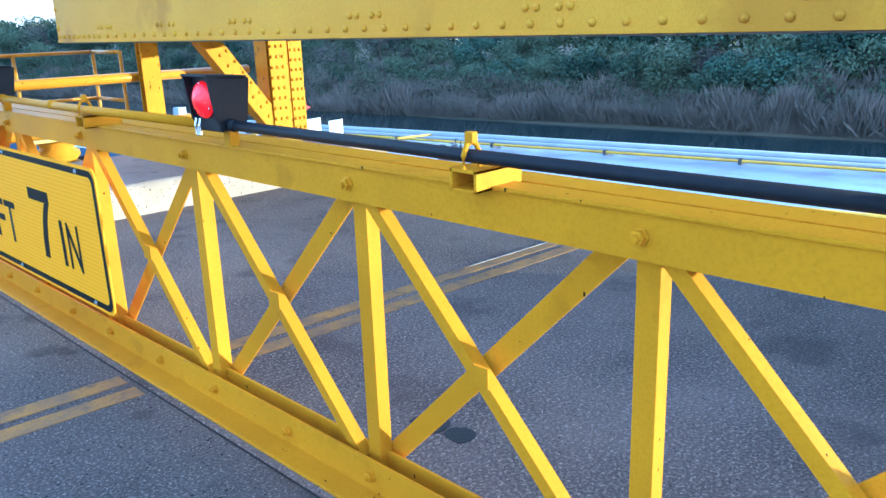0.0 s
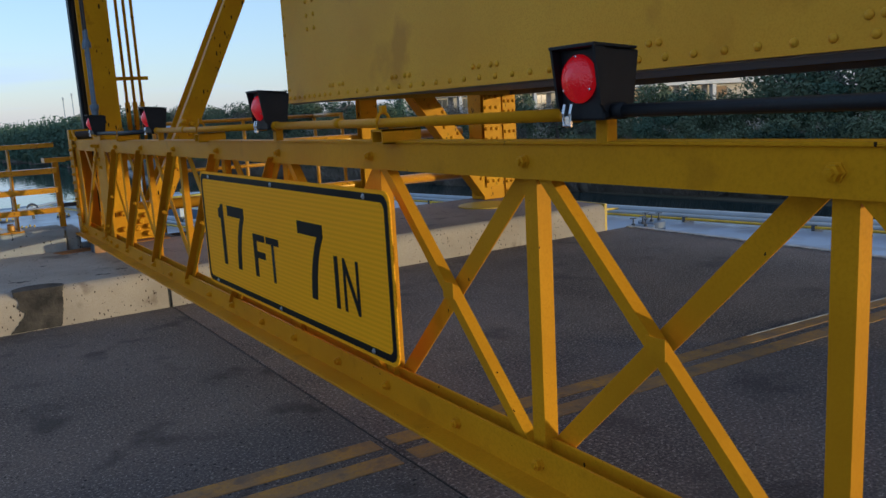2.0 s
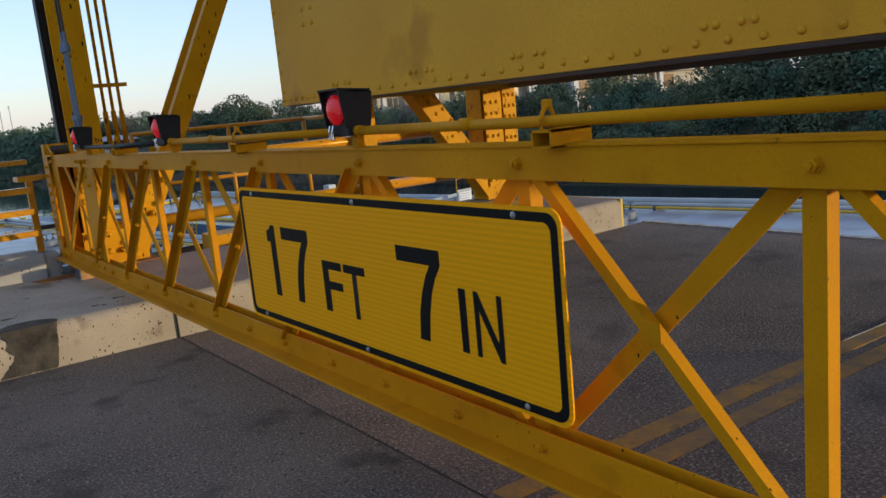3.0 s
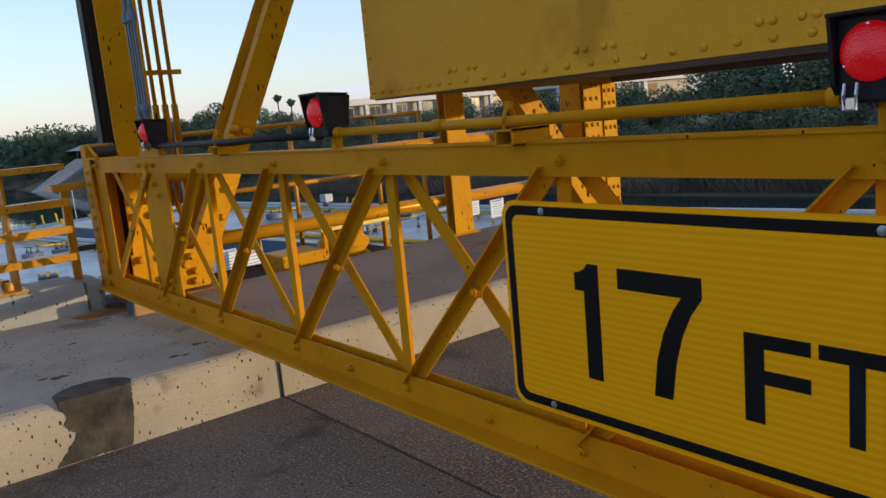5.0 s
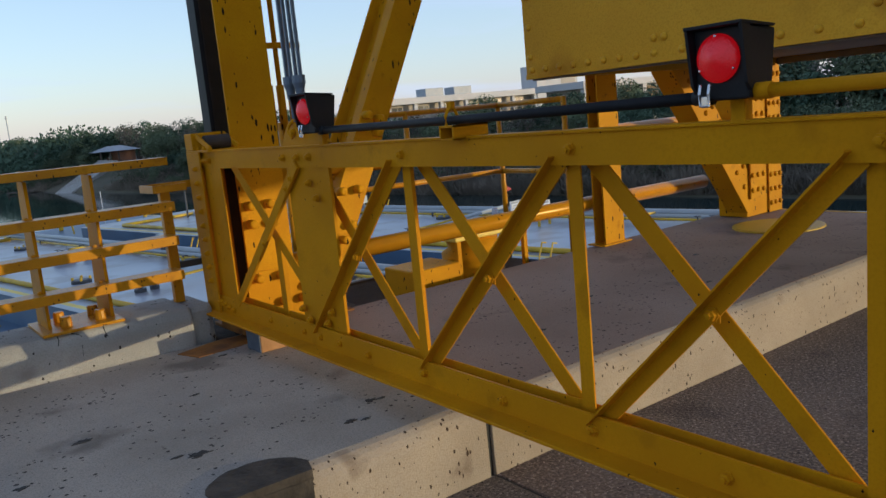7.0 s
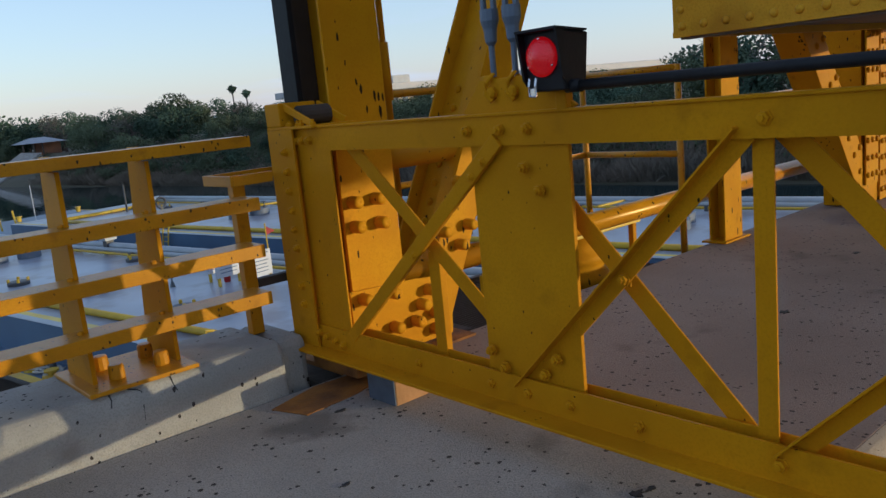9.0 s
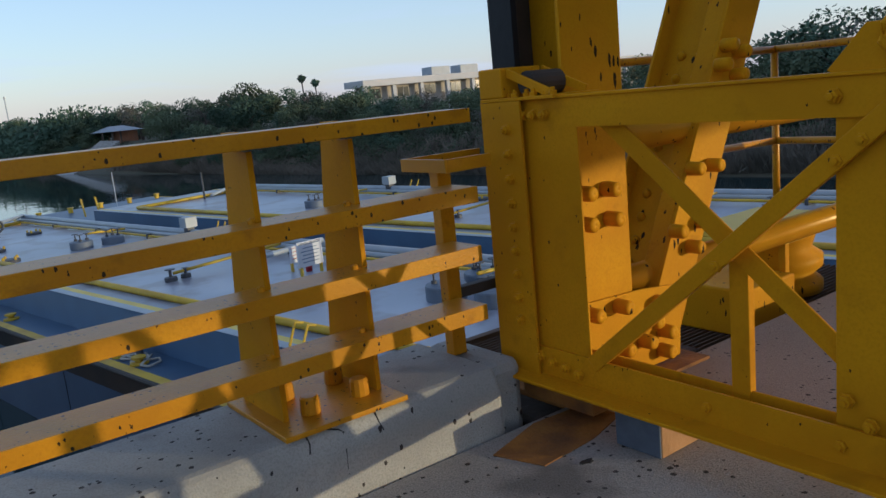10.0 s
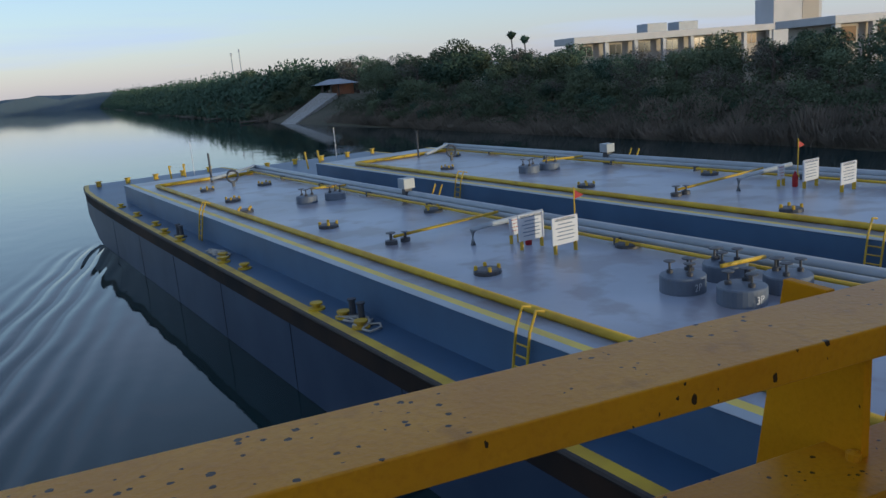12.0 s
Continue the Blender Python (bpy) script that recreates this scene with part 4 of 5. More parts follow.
def rail_post(x):
    """A pair of tapered plates on a bolted foot."""
    for dx in (0.0, 0.335):
        a = x + dx
        b = prism([(YR + 0.085, 0.573), (YR + 0.39, 0.573), (YR + 0.25, 1.452), (YR + 0.159, 1.452), (YR + 0.159, 1.395), (YR + 0.085, 1.395)], 0, a - 0.009, a + 0.009, 0.002)
        part("post", b, M_GATE, rail)
    part("foot", box((x - 0.06, YR - 0.03, 0.558), (x + 0.37, YR + 0.41, 0.575), 0.003), M_RAIL, rail)
    for dx, dy in ((0.085, 0.09), (0.27, 0.1), (0.085, 0.27), (0.27, 0.27)):
        part("nut", lathe((x + dx, YR + dy, 0.575), [(0.03, 0), (0.032, 0.005), (0.03, 0.05), (0.025, 0.058), (0, 0.059)], 12), M_RAIL, rail)
    for z in (1.19, 0.988, 0.78):
        for dx in (-0.02, 0.3):
            part("lug", lathe((x + dx, YR + 0.09, z), [(0.012, 0), (0.012, 0.012), (0, 0.018)], 8), M_RAIL, rail)


for x in (1.05, -1.6, -4.25, -6.9, -9.55):
    rail_post(x)
stub = thing("end_post", (1.79, 10.7, 0.55), "slim yellow end post with a bent angle arm", "post")
part("post", box((1.79, 10.66, 0.55), (1.85, 10.71, 1.26), 0.004), M_RAIL, stub)
part("arm", box((1.70, 10.49, 1.245), (1.712, 10.75, 1.29), 0.002), M_RAIL, stub)
part("arm", box((1.712, 10.49, 1.245), (1.9, 10.502, 1.29), 0.002), M_RAIL, stub)
part("arm", box((1.712, 10.738, 1.245), (2.06, 10.75, 1.29), 0.002), M_RAIL, stub)
part("stay", box((1.85, 10.66, 0.76), (2.1, 10.7, 0.8), 0.004), M_DARK, stub)
block = thing("timber_block", (2.1, 9.95, 0.325), "sawn timber block lying under the gate end", "timber block")
part("block", box((1.975, 9.88, 0.326), (2.27, 10.06, 0.445), 0.004), M_WOOD, block)
# thin blue grey sheet over the end that faces -x
part("painted_end", box((1.968, 9.882, 0.328), (1.974, 10.058, 0.443), 0.001), M_WOODB, block, "blue grey face")
solo("rust_plate", prism([(1.64, 10.3), (1.7, 10.12), (1.95, 10.14), (2.15, 10.2), (2.15, 10.36), (1.9, 10.38)], 2, 0.325, 0.3295, 0), M_RUST, "rusty steel plate flat on the sidewalk", "plate")

# ---- water ----
bm = bmesh.new()
bmesh.ops.create_grid(bm, x_segments=8, y_segments=8, size=2500)
bmesh.ops.translate(bm, verts=bm.verts, vec=(0, 1500, WATER))
solo("water", bm, M_WATER, "calm river water with faint ripples reflecting the sky", "river", "structure")

# bow wave: low ridges fanning out from the leading barge
TH = radians(9.8)
NV, AV = Vector((math.cos(TH), math.sin(TH), 0)), Vector((-math.sin(TH), math.cos(TH), 0))
E0 = Vector((0.51, 9.563, 0))


def bp(s, u, z):
    """A place from metres across and along the barges."""
    return E0 + NV * s + AV * u + Vector((0, 0, z))


vs, fs = [], []
NI, NJ = 150, 110
for i in range(NI):
    u = 14 + 43 * i / (NI - 1)
    for j in range(NJ):
        d = 13.0 * j / (NJ - 1)
        back = (52.5 - u)
        ph = (d - back * 0.32 - 0.012 * d * d) * 6.5
        env = math.exp(-((d - back * 0.32) / (1.5 + 0.09 * max(back, 0))) ** 2) if back > 0 else 0
        amp = 0.06 * env * min(1, max(0, back / 2)) / (1 + 0.05 * max(back, 0))
        p = bp(7.1 - d, u, WATER + 0.02 + amp * math.sin(ph * 1.0 + 0.4 * math.sin(u)))
        vs.append(tuple(p))
for i in range(NI - 1):
    for j in range(NJ - 1):
        a = i * NJ + j
        fs.append((a, a + 1, a + NJ + 1, a + NJ))
wme = quads((vs, [], fs), "bow_wave", M_WATER)
for p in wme.polygons:
    p.use_smooth = True
tagged(new("bow_wave", wme), "low fanned bow wave beside the barge", "wave", kind="structure")

# ---- barges ----
ZD, ZT = -4.3, -3.3


def sheer(u, u1):
    return 0.3 * max(0.0, (u - (u1 - 22)) / 22) ** 2


def ribbon(rows, name, mat, parent, label=""):
    """Quads between rows of equal length."""
    b = bmesh.new()
    g = [[b.verts.new(p) for p in r] for r in rows]
    for r, q in zip(g, g[1:]):
        for k in range(len(r) - 1):
            b.faces.new((r[k], r[k + 1], q[k + 1], q[k]))
    return part(name, b, mat, parent, label)


def bpipe(pts, r, name, mat, parent, label="", n=8):
    return part(name, tube([bp(*p) for p in pts], r, n), mat, parent, label, True)


def bbox(s0, s1, u0, u1, z0, z1, bm=None):
    b = bmesh.new()
    bmesh.ops.create_cube(b, size=1)
    for v in b.verts:
        v.co = bp((s0 + s1) / 2 + v.co.x * (s1 - s0), (u0 + u1) / 2 + v.co.y * (u1 - u0), (z0 + z1) / 2 + v.co.z * (z1 - z0))
    return join(bm, b)


def hatch(t, s, u, r, h, valves):
    h *= 0.85
    b = part("hatch", lathe(bp(s, u, ZT), [(r, 0), (r, h), (r * 0.97, h + 0.03), (r * 0.6, h + 0.05), (0, h + 0.06)], 30), M_HATCH, t, "grey steel expansion hatch")
    for k in range(valves):
        a = 2.2 * k + s
        c = bp(s, u, ZT + h) + Vector((math.cos(a), math.sin(a), 0)) * r * 0.55
        part("valve", lathe(c, [(0.07, 0), (0.07, 0.12), (0.025, 0.14), (0.025, 0.3), (0.13, 0.31), (0.13, 0.33), (0.02, 0.34)], 10), M_FIT, b, "dark hand valve")
    return b


def barge(s0, s1, u1, label, far_deck):
    """A tank barge: raked hull, side decks, raised trunk, pipes, hatches."""
    u0 = u1 - 88
    t = thing("tank_barge", bp((s0 + s1) / 2, u1 - 40, WATER), label, "barge", "barges")
    us = [u0, u0 + 20, u0 + 40, u1 - 22, u1 - 18, u1 - 14, u1 - 10, u1 - 6, u1 - 3, u1 - 1, u1]

    def inset(u):
        return 0.0 if u < u1 - 5 else 0.55 * ((u - u1 + 5) / 5) ** 2

    def keel(u):
        return WATER - 0.6 + max(0, (u - (u1 - 9)) / 9) ** 1.2 * 3.2
    for side, s in ((1, s0), (-1, s1)):
        ribbon([[bp(s + side * inset(u), u, ZD + sheer(u, u1)), bp(s + side * inset(u), u, ZD + sheer(u, u1) - 0.45), bp(s + side * inset(u), u, keel(u))] for u in us], "hull_side", M_HULL, t, "black scuffed hull side")
        ribbon([[bp(s + side * inset(u), u, ZD + sheer(u, u1) + 0.004), bp(s + side * (inset(u) + 0.28), u, ZD + sheer(u, u1) + 0.006)] for u in us], "edge_stripe", M_BYEL, t, "yellow deck edge stripe")
        ribbon([[bp(s + side * (inset(u) - 0.012), u, ZD + sheer(u, u1) - 0.0), bp(s + side * (inset(u) - 0.012), u, ZD + sheer(u, u1) - 0.62)] for u in us], "strake", M_STRAKE, t, "scuffed brown black upper strake")
        for k in range(9):
            u = u1 - 12 - 6.5 * k
            part("hull_seam", tube([bp(s - side * 0.006, u, ZD - 0.6), bp(s - side * 0.006, u, WATER)], 0.008, 6), M_STRAKE, t)
        part("rub_rail", tube([bp(s + side * inset(u), u, ZD + sheer(u, u1) - 0.06) for u in us], 0.07, 8), M_DARK, t)
    b0, b1 = bp(s0 + 0.55, u1, 0), bp(s1 - 0.55, u1, 0)
    zt = ZD + sheer(u1, u1)
    ribbon([[Vector((p.x, p.y, zt)) for p in (b0, b1)], [Vector((p.x, p.y, keel(u1))) for p in (b0, b1)]], "bow_plate", M_HULL, t)
    ribbon([[bp(s0 + inset(u), u, keel(u)), bp(s1 - inset(u), u, keel(u))] for u in us], "bottom", M_HULL, t)
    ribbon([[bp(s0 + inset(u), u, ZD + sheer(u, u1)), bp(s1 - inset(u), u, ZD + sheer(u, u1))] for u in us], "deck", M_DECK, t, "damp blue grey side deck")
    # trunk
    a, c, uf = s0 + 1.2, s1 - far_deck, u1 - 10.3
    ut = [u0 + 4] + [u for u in us[1:] if u < uf - 1] + [uf]
    ZTu = lambda u: ZT + 0.35 * sheer(u, u1)
    for s in (a, c):
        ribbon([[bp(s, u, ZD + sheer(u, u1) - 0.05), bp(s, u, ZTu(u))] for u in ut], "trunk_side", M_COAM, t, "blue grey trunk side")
        g = 0.1 if s == a else -0.1
        ribbon([[bp(s - g * 0.2, u, ZTu(u) + 0.02), bp(s + g * 2.4, u, ZTu(u) + 0.024)] for u in ut], "trunk_edge", M_BPIPE, t, "pale grey trunk edge")
        ribbon([[bp(s + g * 2.4, u, ZTu(u) + 0.016), bp(s + g * 4.8, u, ZTu(u) + 0.018)] for u in ut], "trunk_edge", M_BEDGE, t, "pale yellow edge line")
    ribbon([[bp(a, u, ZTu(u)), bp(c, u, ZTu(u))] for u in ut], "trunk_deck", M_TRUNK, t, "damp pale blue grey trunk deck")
    ribbon([[bp(a, uf, ZTu(uf)), bp(c, uf, ZTu(uf))], [bp(a, uf, ZD), bp(c, uf, ZD)]], "trunk_front", M_COAM, t)
    z = ZT + 0.09
    zf = ZTu(uf) + 0.09
    bpipe([(a + 1.05, u0 + 6, z), (a + 1.05, u1 - 26, z), (a + 1.05, uf - 3.5, zf)], 0.1, "coaming", M_BYEL, t, "yellow spill coaming")
    bpipe([(a + 1.05, uf - 3.5, zf), (c - 1.0, uf - 3.5, zf)], 0.1, "coaming", M_BYEL, t, "yellow spill coaming")
    for k, (dz, r, m) in enumerate(((0.32, 0.14, M_BPIPE), (0.2, 0.09, M_BPIPE), (0.12, 0.05, M_BYEL))):
        bpipe([(c - 0.5 - 0.22 * k, u0 + 6, ZT + dz), (c - 0.5 - 0.22 * k, u1 - 26, ZT + dz), (c - 0.5 - 0.22 * k, uf - 2.5, ZTu(uf) + dz)], r, "cargo_pipe", m, t)
    for k in range(15):
        u = uf - 3 - 5 * k
        part("pipe_stand", bbox(c - 1.0, c - 0.3, u - 0.06, u + 0.06, ZTu(u), ZTu(u) + 0.2), M_FIT, t)
    # bow rigging and lights
    for f in (0.0, 0.25, 0.5, 0.75, 1.0):
        s = a + f * (c - a)
        part("bow_bitt", lathe(bp(s, u1 - 1.6, zt - 0.1), [(0.16, 0), (0.16, 0.35), (0.22, 0.36), (0.22, 0.42), (0, 0.43)], 10), M_BYEL, t, "yellow bitt")
    return t, a, c, uf, ZTu


BW = 10.7
bargeA, aA, cA, ufA, zA = barge(7.2, 7.2 + BW, 59.3, "black hulled tank barge with blue grey deck and yellow trim", 2.0)
bargeB, aB, cB, ufB, zB = barge(18.05, 18.05 + BW, 56.5, "tank barge lashed alongside with blue grey deck and yellow trim", 1.05)


def ladder(t, s, u):
    bm = bmesh.new()
    for k in (0, 0.42):
        tube([bp(s - 0.25, u + k, ZD), bp(s - 0.06, u + k, ZT + 0.15), bp(s + 0.12, u + k, ZT + 0.55), bp(s + 0.32, u + k, ZT + 0.5)], 0.03, 6, bm)
    for k in range(4):
        tube([bp(s - 0.22 + 0.045 * k, u, ZD + 0.2 + 0.22 * k), bp(s - 0.22 + 0.045 * k, u + 0.42, ZD + 0.2 + 0.22 * k)], 0.02, 6, bm)
    part("ladder", bm, M_BYEL, t, "yellow steel ladder")


def bitts(t, s, u, mat):
    base = part("bitt_base", bbox(s - 0.18, s + 0.18, u - 0.4, u + 0.4, ZD, ZD + 0.05), mat, t)
    for k in (-0.25, 0.25):
        part("bitt", lathe(bp(s, u + k, ZD + 0.05), [(0.09, 0), (0.09, 0.4), (0.12, 0.41), (0.12, 0.46), (0, 0.47)], 10), mat, base)


def cleat(t, s, u, z):
    part("deck_fitting", lathe(bp(s, u, z), [(0.24, 0), (0.24, 0.05), (0.1, 0.06), (0.1, 0.14), (0.18, 0.15), (0.18, 0.2), (0, 0.21)], 10), M_BYEL, t, "yellow deck fitting")


def ullage(t, s, u, z):
    b = part("tank_hatch", lathe(bp(s, u, z), [(0.36, 0), (0.36, 0.1), (0.3, 0.13), (0, 0.14)], 14), M_FIT, t, "low dark tank hatch")
    for k in range(4):
        a = k * 1.57 + s
        part("dog", lathe(bp(s, u, z + 0.1) + Vector((math.cos(a) * 0.3, math.sin(a) * 0.3, 0)), [(0.05, 0), (0.05, 0.12), (0, 0.14)], 8), M_BYEL, b)


for u in (11.6, 33.0):
    ladder(bargeA, aA, u)
for u in (10.9, 30.0):
    ladder(bargeB, aB, u)
for s, u in ((7.95, 18.3), (7.8, 35.0)):
    bitts(bargeA, s, u, M_FIT)
for s, u in ((7.7, 9.6), (7.7, 17.6), (7.75, 18.7), (7.55, 20.0), (7.75, 26.5), (7.55, 28.2), (7.75, 28.9), (7.7, 39), (7.5, 36.5), (7.5, 34), (7.7, 43), (7.7, 47)):
    cleat(bargeA, s, u, ZD + sheer(u, 59.3))
random.seed(4)
for u0 in (17.2, 29.0):
    pts = []
    for k in range(40):
        pts.append(bp(7.85 + 0.3 * math.sin(k * 1.3) * (1 if k < 28 else 0.4), u0 + 0.05 * k + 0.35 * math.cos(k * 1.1) - (0.12 * (k - 28) if k > 28 else 0), ZD + 0.05 + 0.02 * random.random()))
    solo("mooring_rope", tube(pts, 0.03, 6), M_ROPE, "pale mooring rope coiled loosely on the barge deck", "rope", "", "mooring ropes", True)
for s, u in ((10.75, 16.3), (10.75, 25.9), (10.6, 36.0), (15.0, 15.6), (14.7, 25.2), (10.9, 41), (9.9, 32.3), (13.6, 40)):
    ullage(bargeA, s, u, zA(u))
for s, u in ((21.4, 15.0), (21.5, 24.3), (21.9, 35.3), (25.5, 40), (26.2, 22)):
    ullage(bargeB, s, u, zB(u))
for s, u, r, h, n in ((12.85, 10.3, 0.5, 0.4, 4), (12.75, 11.75, 0.5, 0.4, 4), (14.1, 11.7, 0.5, 0.4, 4), (14.15, 10.15, 0.5, 0.4, 4), (12.6, 32.1, 0.45, 0.32, 3), (13.8, 31.8, 0.45, 0.32, 3)):
    hatch(bargeA, s, u, r, h, n)
for s, u in ((23.2, 30.1), (24.4, 30.0), (23.4, 8), (24.6, 8.3)):
    hatch(bargeB, s, u, 0.5, 0.35, 3)
for t, c, z, ss, uu in ((bargeA, cA, zA, (12.4, 19.3), (10.95, 21.5)), (bargeB, cB, zB, (23.6, 18.6), (21.8, 19.8))):
    s, u = ss
    bpipe([(s, u, ZT), (s, u, ZT + 0.45), (s + 0.3, u, ZT + 0.5), (c - 0.6, u + 0.3, ZT + 0.5)], 0.085, "cross_pipe", M_BPIPE, t, "grey cross pipe")
    bpipe([(uu[0], uu[1], ZT + 0.22), (c - 0.8, uu[1] + 0.2, ZT + 0.3)], 0.05, "thin_pipe", M_BYEL, t, "thin yellow pipe")
    part("valve", lathe(bp(uu[0] - 0.1, uu[1], ZT), [(0.2, 0), (0.2, 0.12), (0.05, 0.14), (0.05, 0.34), (0.16, 0.35), (0.16, 0.37), (0, 0.38)], 10), M_FIT, t, "dark valve")
    part("valve", lathe(bp(uu[0] + 0.4, uu[1], ZT), [(0.16, 0), (0.16, 0.12), (0.05, 0.14), (0.05, 0.3), (0.13, 0.31), (0, 0.32)], 10), M_FIT, t, "dark valve")
    bpipe([(13.1 if t is bargeA else 24.0, 11.0, ZT + 0.6), (c - 0.8, 11.4, ZT + 0.35)], 0.05, "thin_pipe", M_BYEL, t, "thin yellow pipe")
    bpipe([(13.2 if t is bargeA else 24.0, 33.0 if t is bargeA else 30.0, ZT + 0.45), (c - 0.8, 33.4 if t is bargeA else 30.4, ZT + 0.3)], 0.05, "thin_pipe", M_BYEL, t, "thin yellow pipe")
    uf = ufA if t is bargeA else ufB
    bpipe([(c - 0.6, uf - 3, z(uf) + 0.4), (c - 3.2, uf - 5.5, z(uf) + 0.4), (c - 4.2, uf - 6.2, z(uf) + 0.35)], 0.09, "cross_pipe", M_BPIPE, t, "grey cross pipe")
    part("vent_ring", tube([bp(c - 3.6 + 0.3 * math.cos(k * 0.524), uf - 8.0, z(uf) + 0.55 + 0.3 * math.sin(k * 0.524)) for k in range(13)], 0.06, 8), M_FIT, t, "dark ring on a stand")
    part("vent_stand", bbox(c - 3.66, c - 3.54, uf - 8.06, uf - 7.94, z(uf), z(uf) + 0.3), M_FIT, t)
    part("mast", tube([bp(c - 3.7, uf - 4.5, z(uf)), bp(c - 3.7, uf - 4.5, z(uf) + 1.6)], 0.06, 8), M_FIT, t, "slim dark mast")
    part("flag_staff", tube([bp(aA + 5 if t is bargeA else aB + 3, uf + 3.4, ZD + 0.6), bp(aA + 5 if t is bargeA else aB + 3, uf + 3.4, ZD + 2.9)], 0.025, 6), M_BOARD, t, "white staff")
    for k in (0, 0.9):
        part("bow_ladder", tube([bp(aA + 3.5 + k if t is bargeA else aB + 0.8 + k, uf + 3.2, ZD + 0.4), bp(aA + 3.5 + k if t is bargeA else aB + 0.8 + k, uf + 3.5, ZD + 1.5), bp(aA + 3.7 + k if t is bargeA else aB + 1.0 + k, uf + 3.9, ZD + 1.4)], 0.06, 6), M_BYEL, t, "yellow bent pipe rail")
    # instrument box on the cargo pipe
    u = 28.2 if t is bargeA else 28.9
    k = part("instrument_box", bbox(c - 0.8, c - 0.3, u - 0.25, u + 0.25, ZT + 0.55, ZT + 0.95), M_BPIPE, t, "pale box on the pipe")
    part("box_stand", bbox(c - 0.7, c - 0.4, u - 0.15, u + 0.15, ZT, ZT + 0.55), M_FIT, k)
    for dv in (0.6, 1.1):
        part("step_rail", tube([bp(c + 0.2, u - dv, ZT + 0.05), bp(c + 0.4, u - dv - 0.1, ZT + 0.65)], 0.035, 6), M_BYEL, k)


def board(s, u, w, h, rows, red=False):
    t = thing("warning_board", bp(s, u, ZT), "small red and white notice board on the barge deck" if red else "white warning board with dark lettering on yellow feet on the barge", "notice board", "" if red else "warning boards")
    p = part("panel", bbox(s - w / 2, s + w / 2, u - 0.02, u + 0.02, ZT + 0.25, ZT + 0.25 + h), M_BOARD, t)
    for k in range(rows):
        z = ZT + 0.25 + h * (0.9 - 0.84 * k / rows)
        f = (0.8, 0.55, 0.75, 0.6, 0.7, 0.65, 0.5)[k % 7]
        part("line", bbox(s - w * f / 2, s + w * f / 2, u - 0.027, u - 0.022, z - h * 0.03, z), M_RED if red else M_COAM, p)
    for k in (-1, 1):
        part("foot", bbox(s + k * w * 0.4 - 0.02, s + k * w * 0.4 + 0.02, u - 0.06, u + 0.06, ZT, ZT + 0.26), M_BYEL, t)
    return t


def text_on(t, body, s, u, w, z, h):
    cu = bpy.data.curves.new("word", "FONT")
    cu.body, cu.size = body, 1.0
    tmp = bpy.data.objects.new("word", cu)
    scene.collection.objects.link(tmp)
    bpy.context.view_layer.update()
    me = bpy.data.meshes.new_from_object(tmp.evaluated_get(bpy.context.evaluated_depsgraph_get()))
    bpy.data.objects.remove(tmp)
    b = bmesh.new()
    b.from_mesh(me)
    xs, ys = [v.co.x for v in b.verts], [v.co.y for v in b.verts]
    x0, x1, y0, y1 = min(xs), max(xs), min(ys), max(ys)
    for v in b.verts:
        v.co = bp(s - w / 2 + (v.co.x - x0) / (x1 - x0) * w, u, z + (v.co.y - y0) / (y1 - y0) * h)
    return part("word", b, M_FIT if w > 0.3 else M_BOARD, t)


for s, u in ((13.25, 17.6), (13.5, 16.45), (25.45, 17.0), (25.35, 15.55)):
    b = board(s, u, 0.9, 0.75, 6)
    danger = u in (17.6, 17.0)
    text_on(b, "DANGER BENZENE" if danger else "WARNING", s, u - 0.03, 0.78 if danger else 0.66, ZT + 0.925, 0.055)
for s, u in ((13.35, 18.5), (25.2, 18.0)):
    board(s, u, 0.35, 0.5, 4, True)
    solo("fire_extinguisher", lathe(bp(s + 0.1, u - 0.5, ZT), [(0.09, 0), (0.1, 0.03), (0.1, 0.4), (0.05, 0.48), (0.03, 0.55), (0, 0.56)], 12), M_RED, "red fire extinguisher standing on the barge deck", "fire extinguisher", "", "fire extinguishers", True)
for s, u in ((14.1, 16.7), (25.6, 17.6)):
    f = thing("flag", bp(s, u, ZT), "small red flag on a thin staff on the barge", "flag", "flags")
    part("staff", tube([bp(s, u, ZT), bp(s, u, ZT + 1.7)], 0.02, 6), M_BYEL, f)
    part("cloth", prism([(0, 0), (0.3, 0.09), (0, 0.27)], 1, -0.01, 0.01), M_RED, f).location = bp(s, u, ZT + 1.35) - BASE[f.name] + BASE[f.name]
for body, s, u in (("2P", 12.75, 11.75), ("3P", 12.85, 10.3)):
    text_on(bargeA, body, s - 0.1, u - 0.515, 0.22, ZT + 0.1, 0.16)

# ---- far bank ----
NEAR = set(scene.objects)
random.seed(11)


def shore(y):
    """x of the far waterline."""
    if y < 235:
        return 32 + 0.165 * (187 - y)
    if y < 330:
        return 24.1 - 0.116 * (y - 235)
    return 13.1 - 0.09 * (y - 330)


def ground_z(d, y):
    """Height of the bank d metres behind the waterline."""
    top = 4.2 if y < 120 else 4.8
    return WATER - 0.6 + (top + 0.6) * min(1, max(0, (d + 1.5) / 17)) ** 0.75 + 0.3 * math.sin(d * 0.3 + y * 0.05)


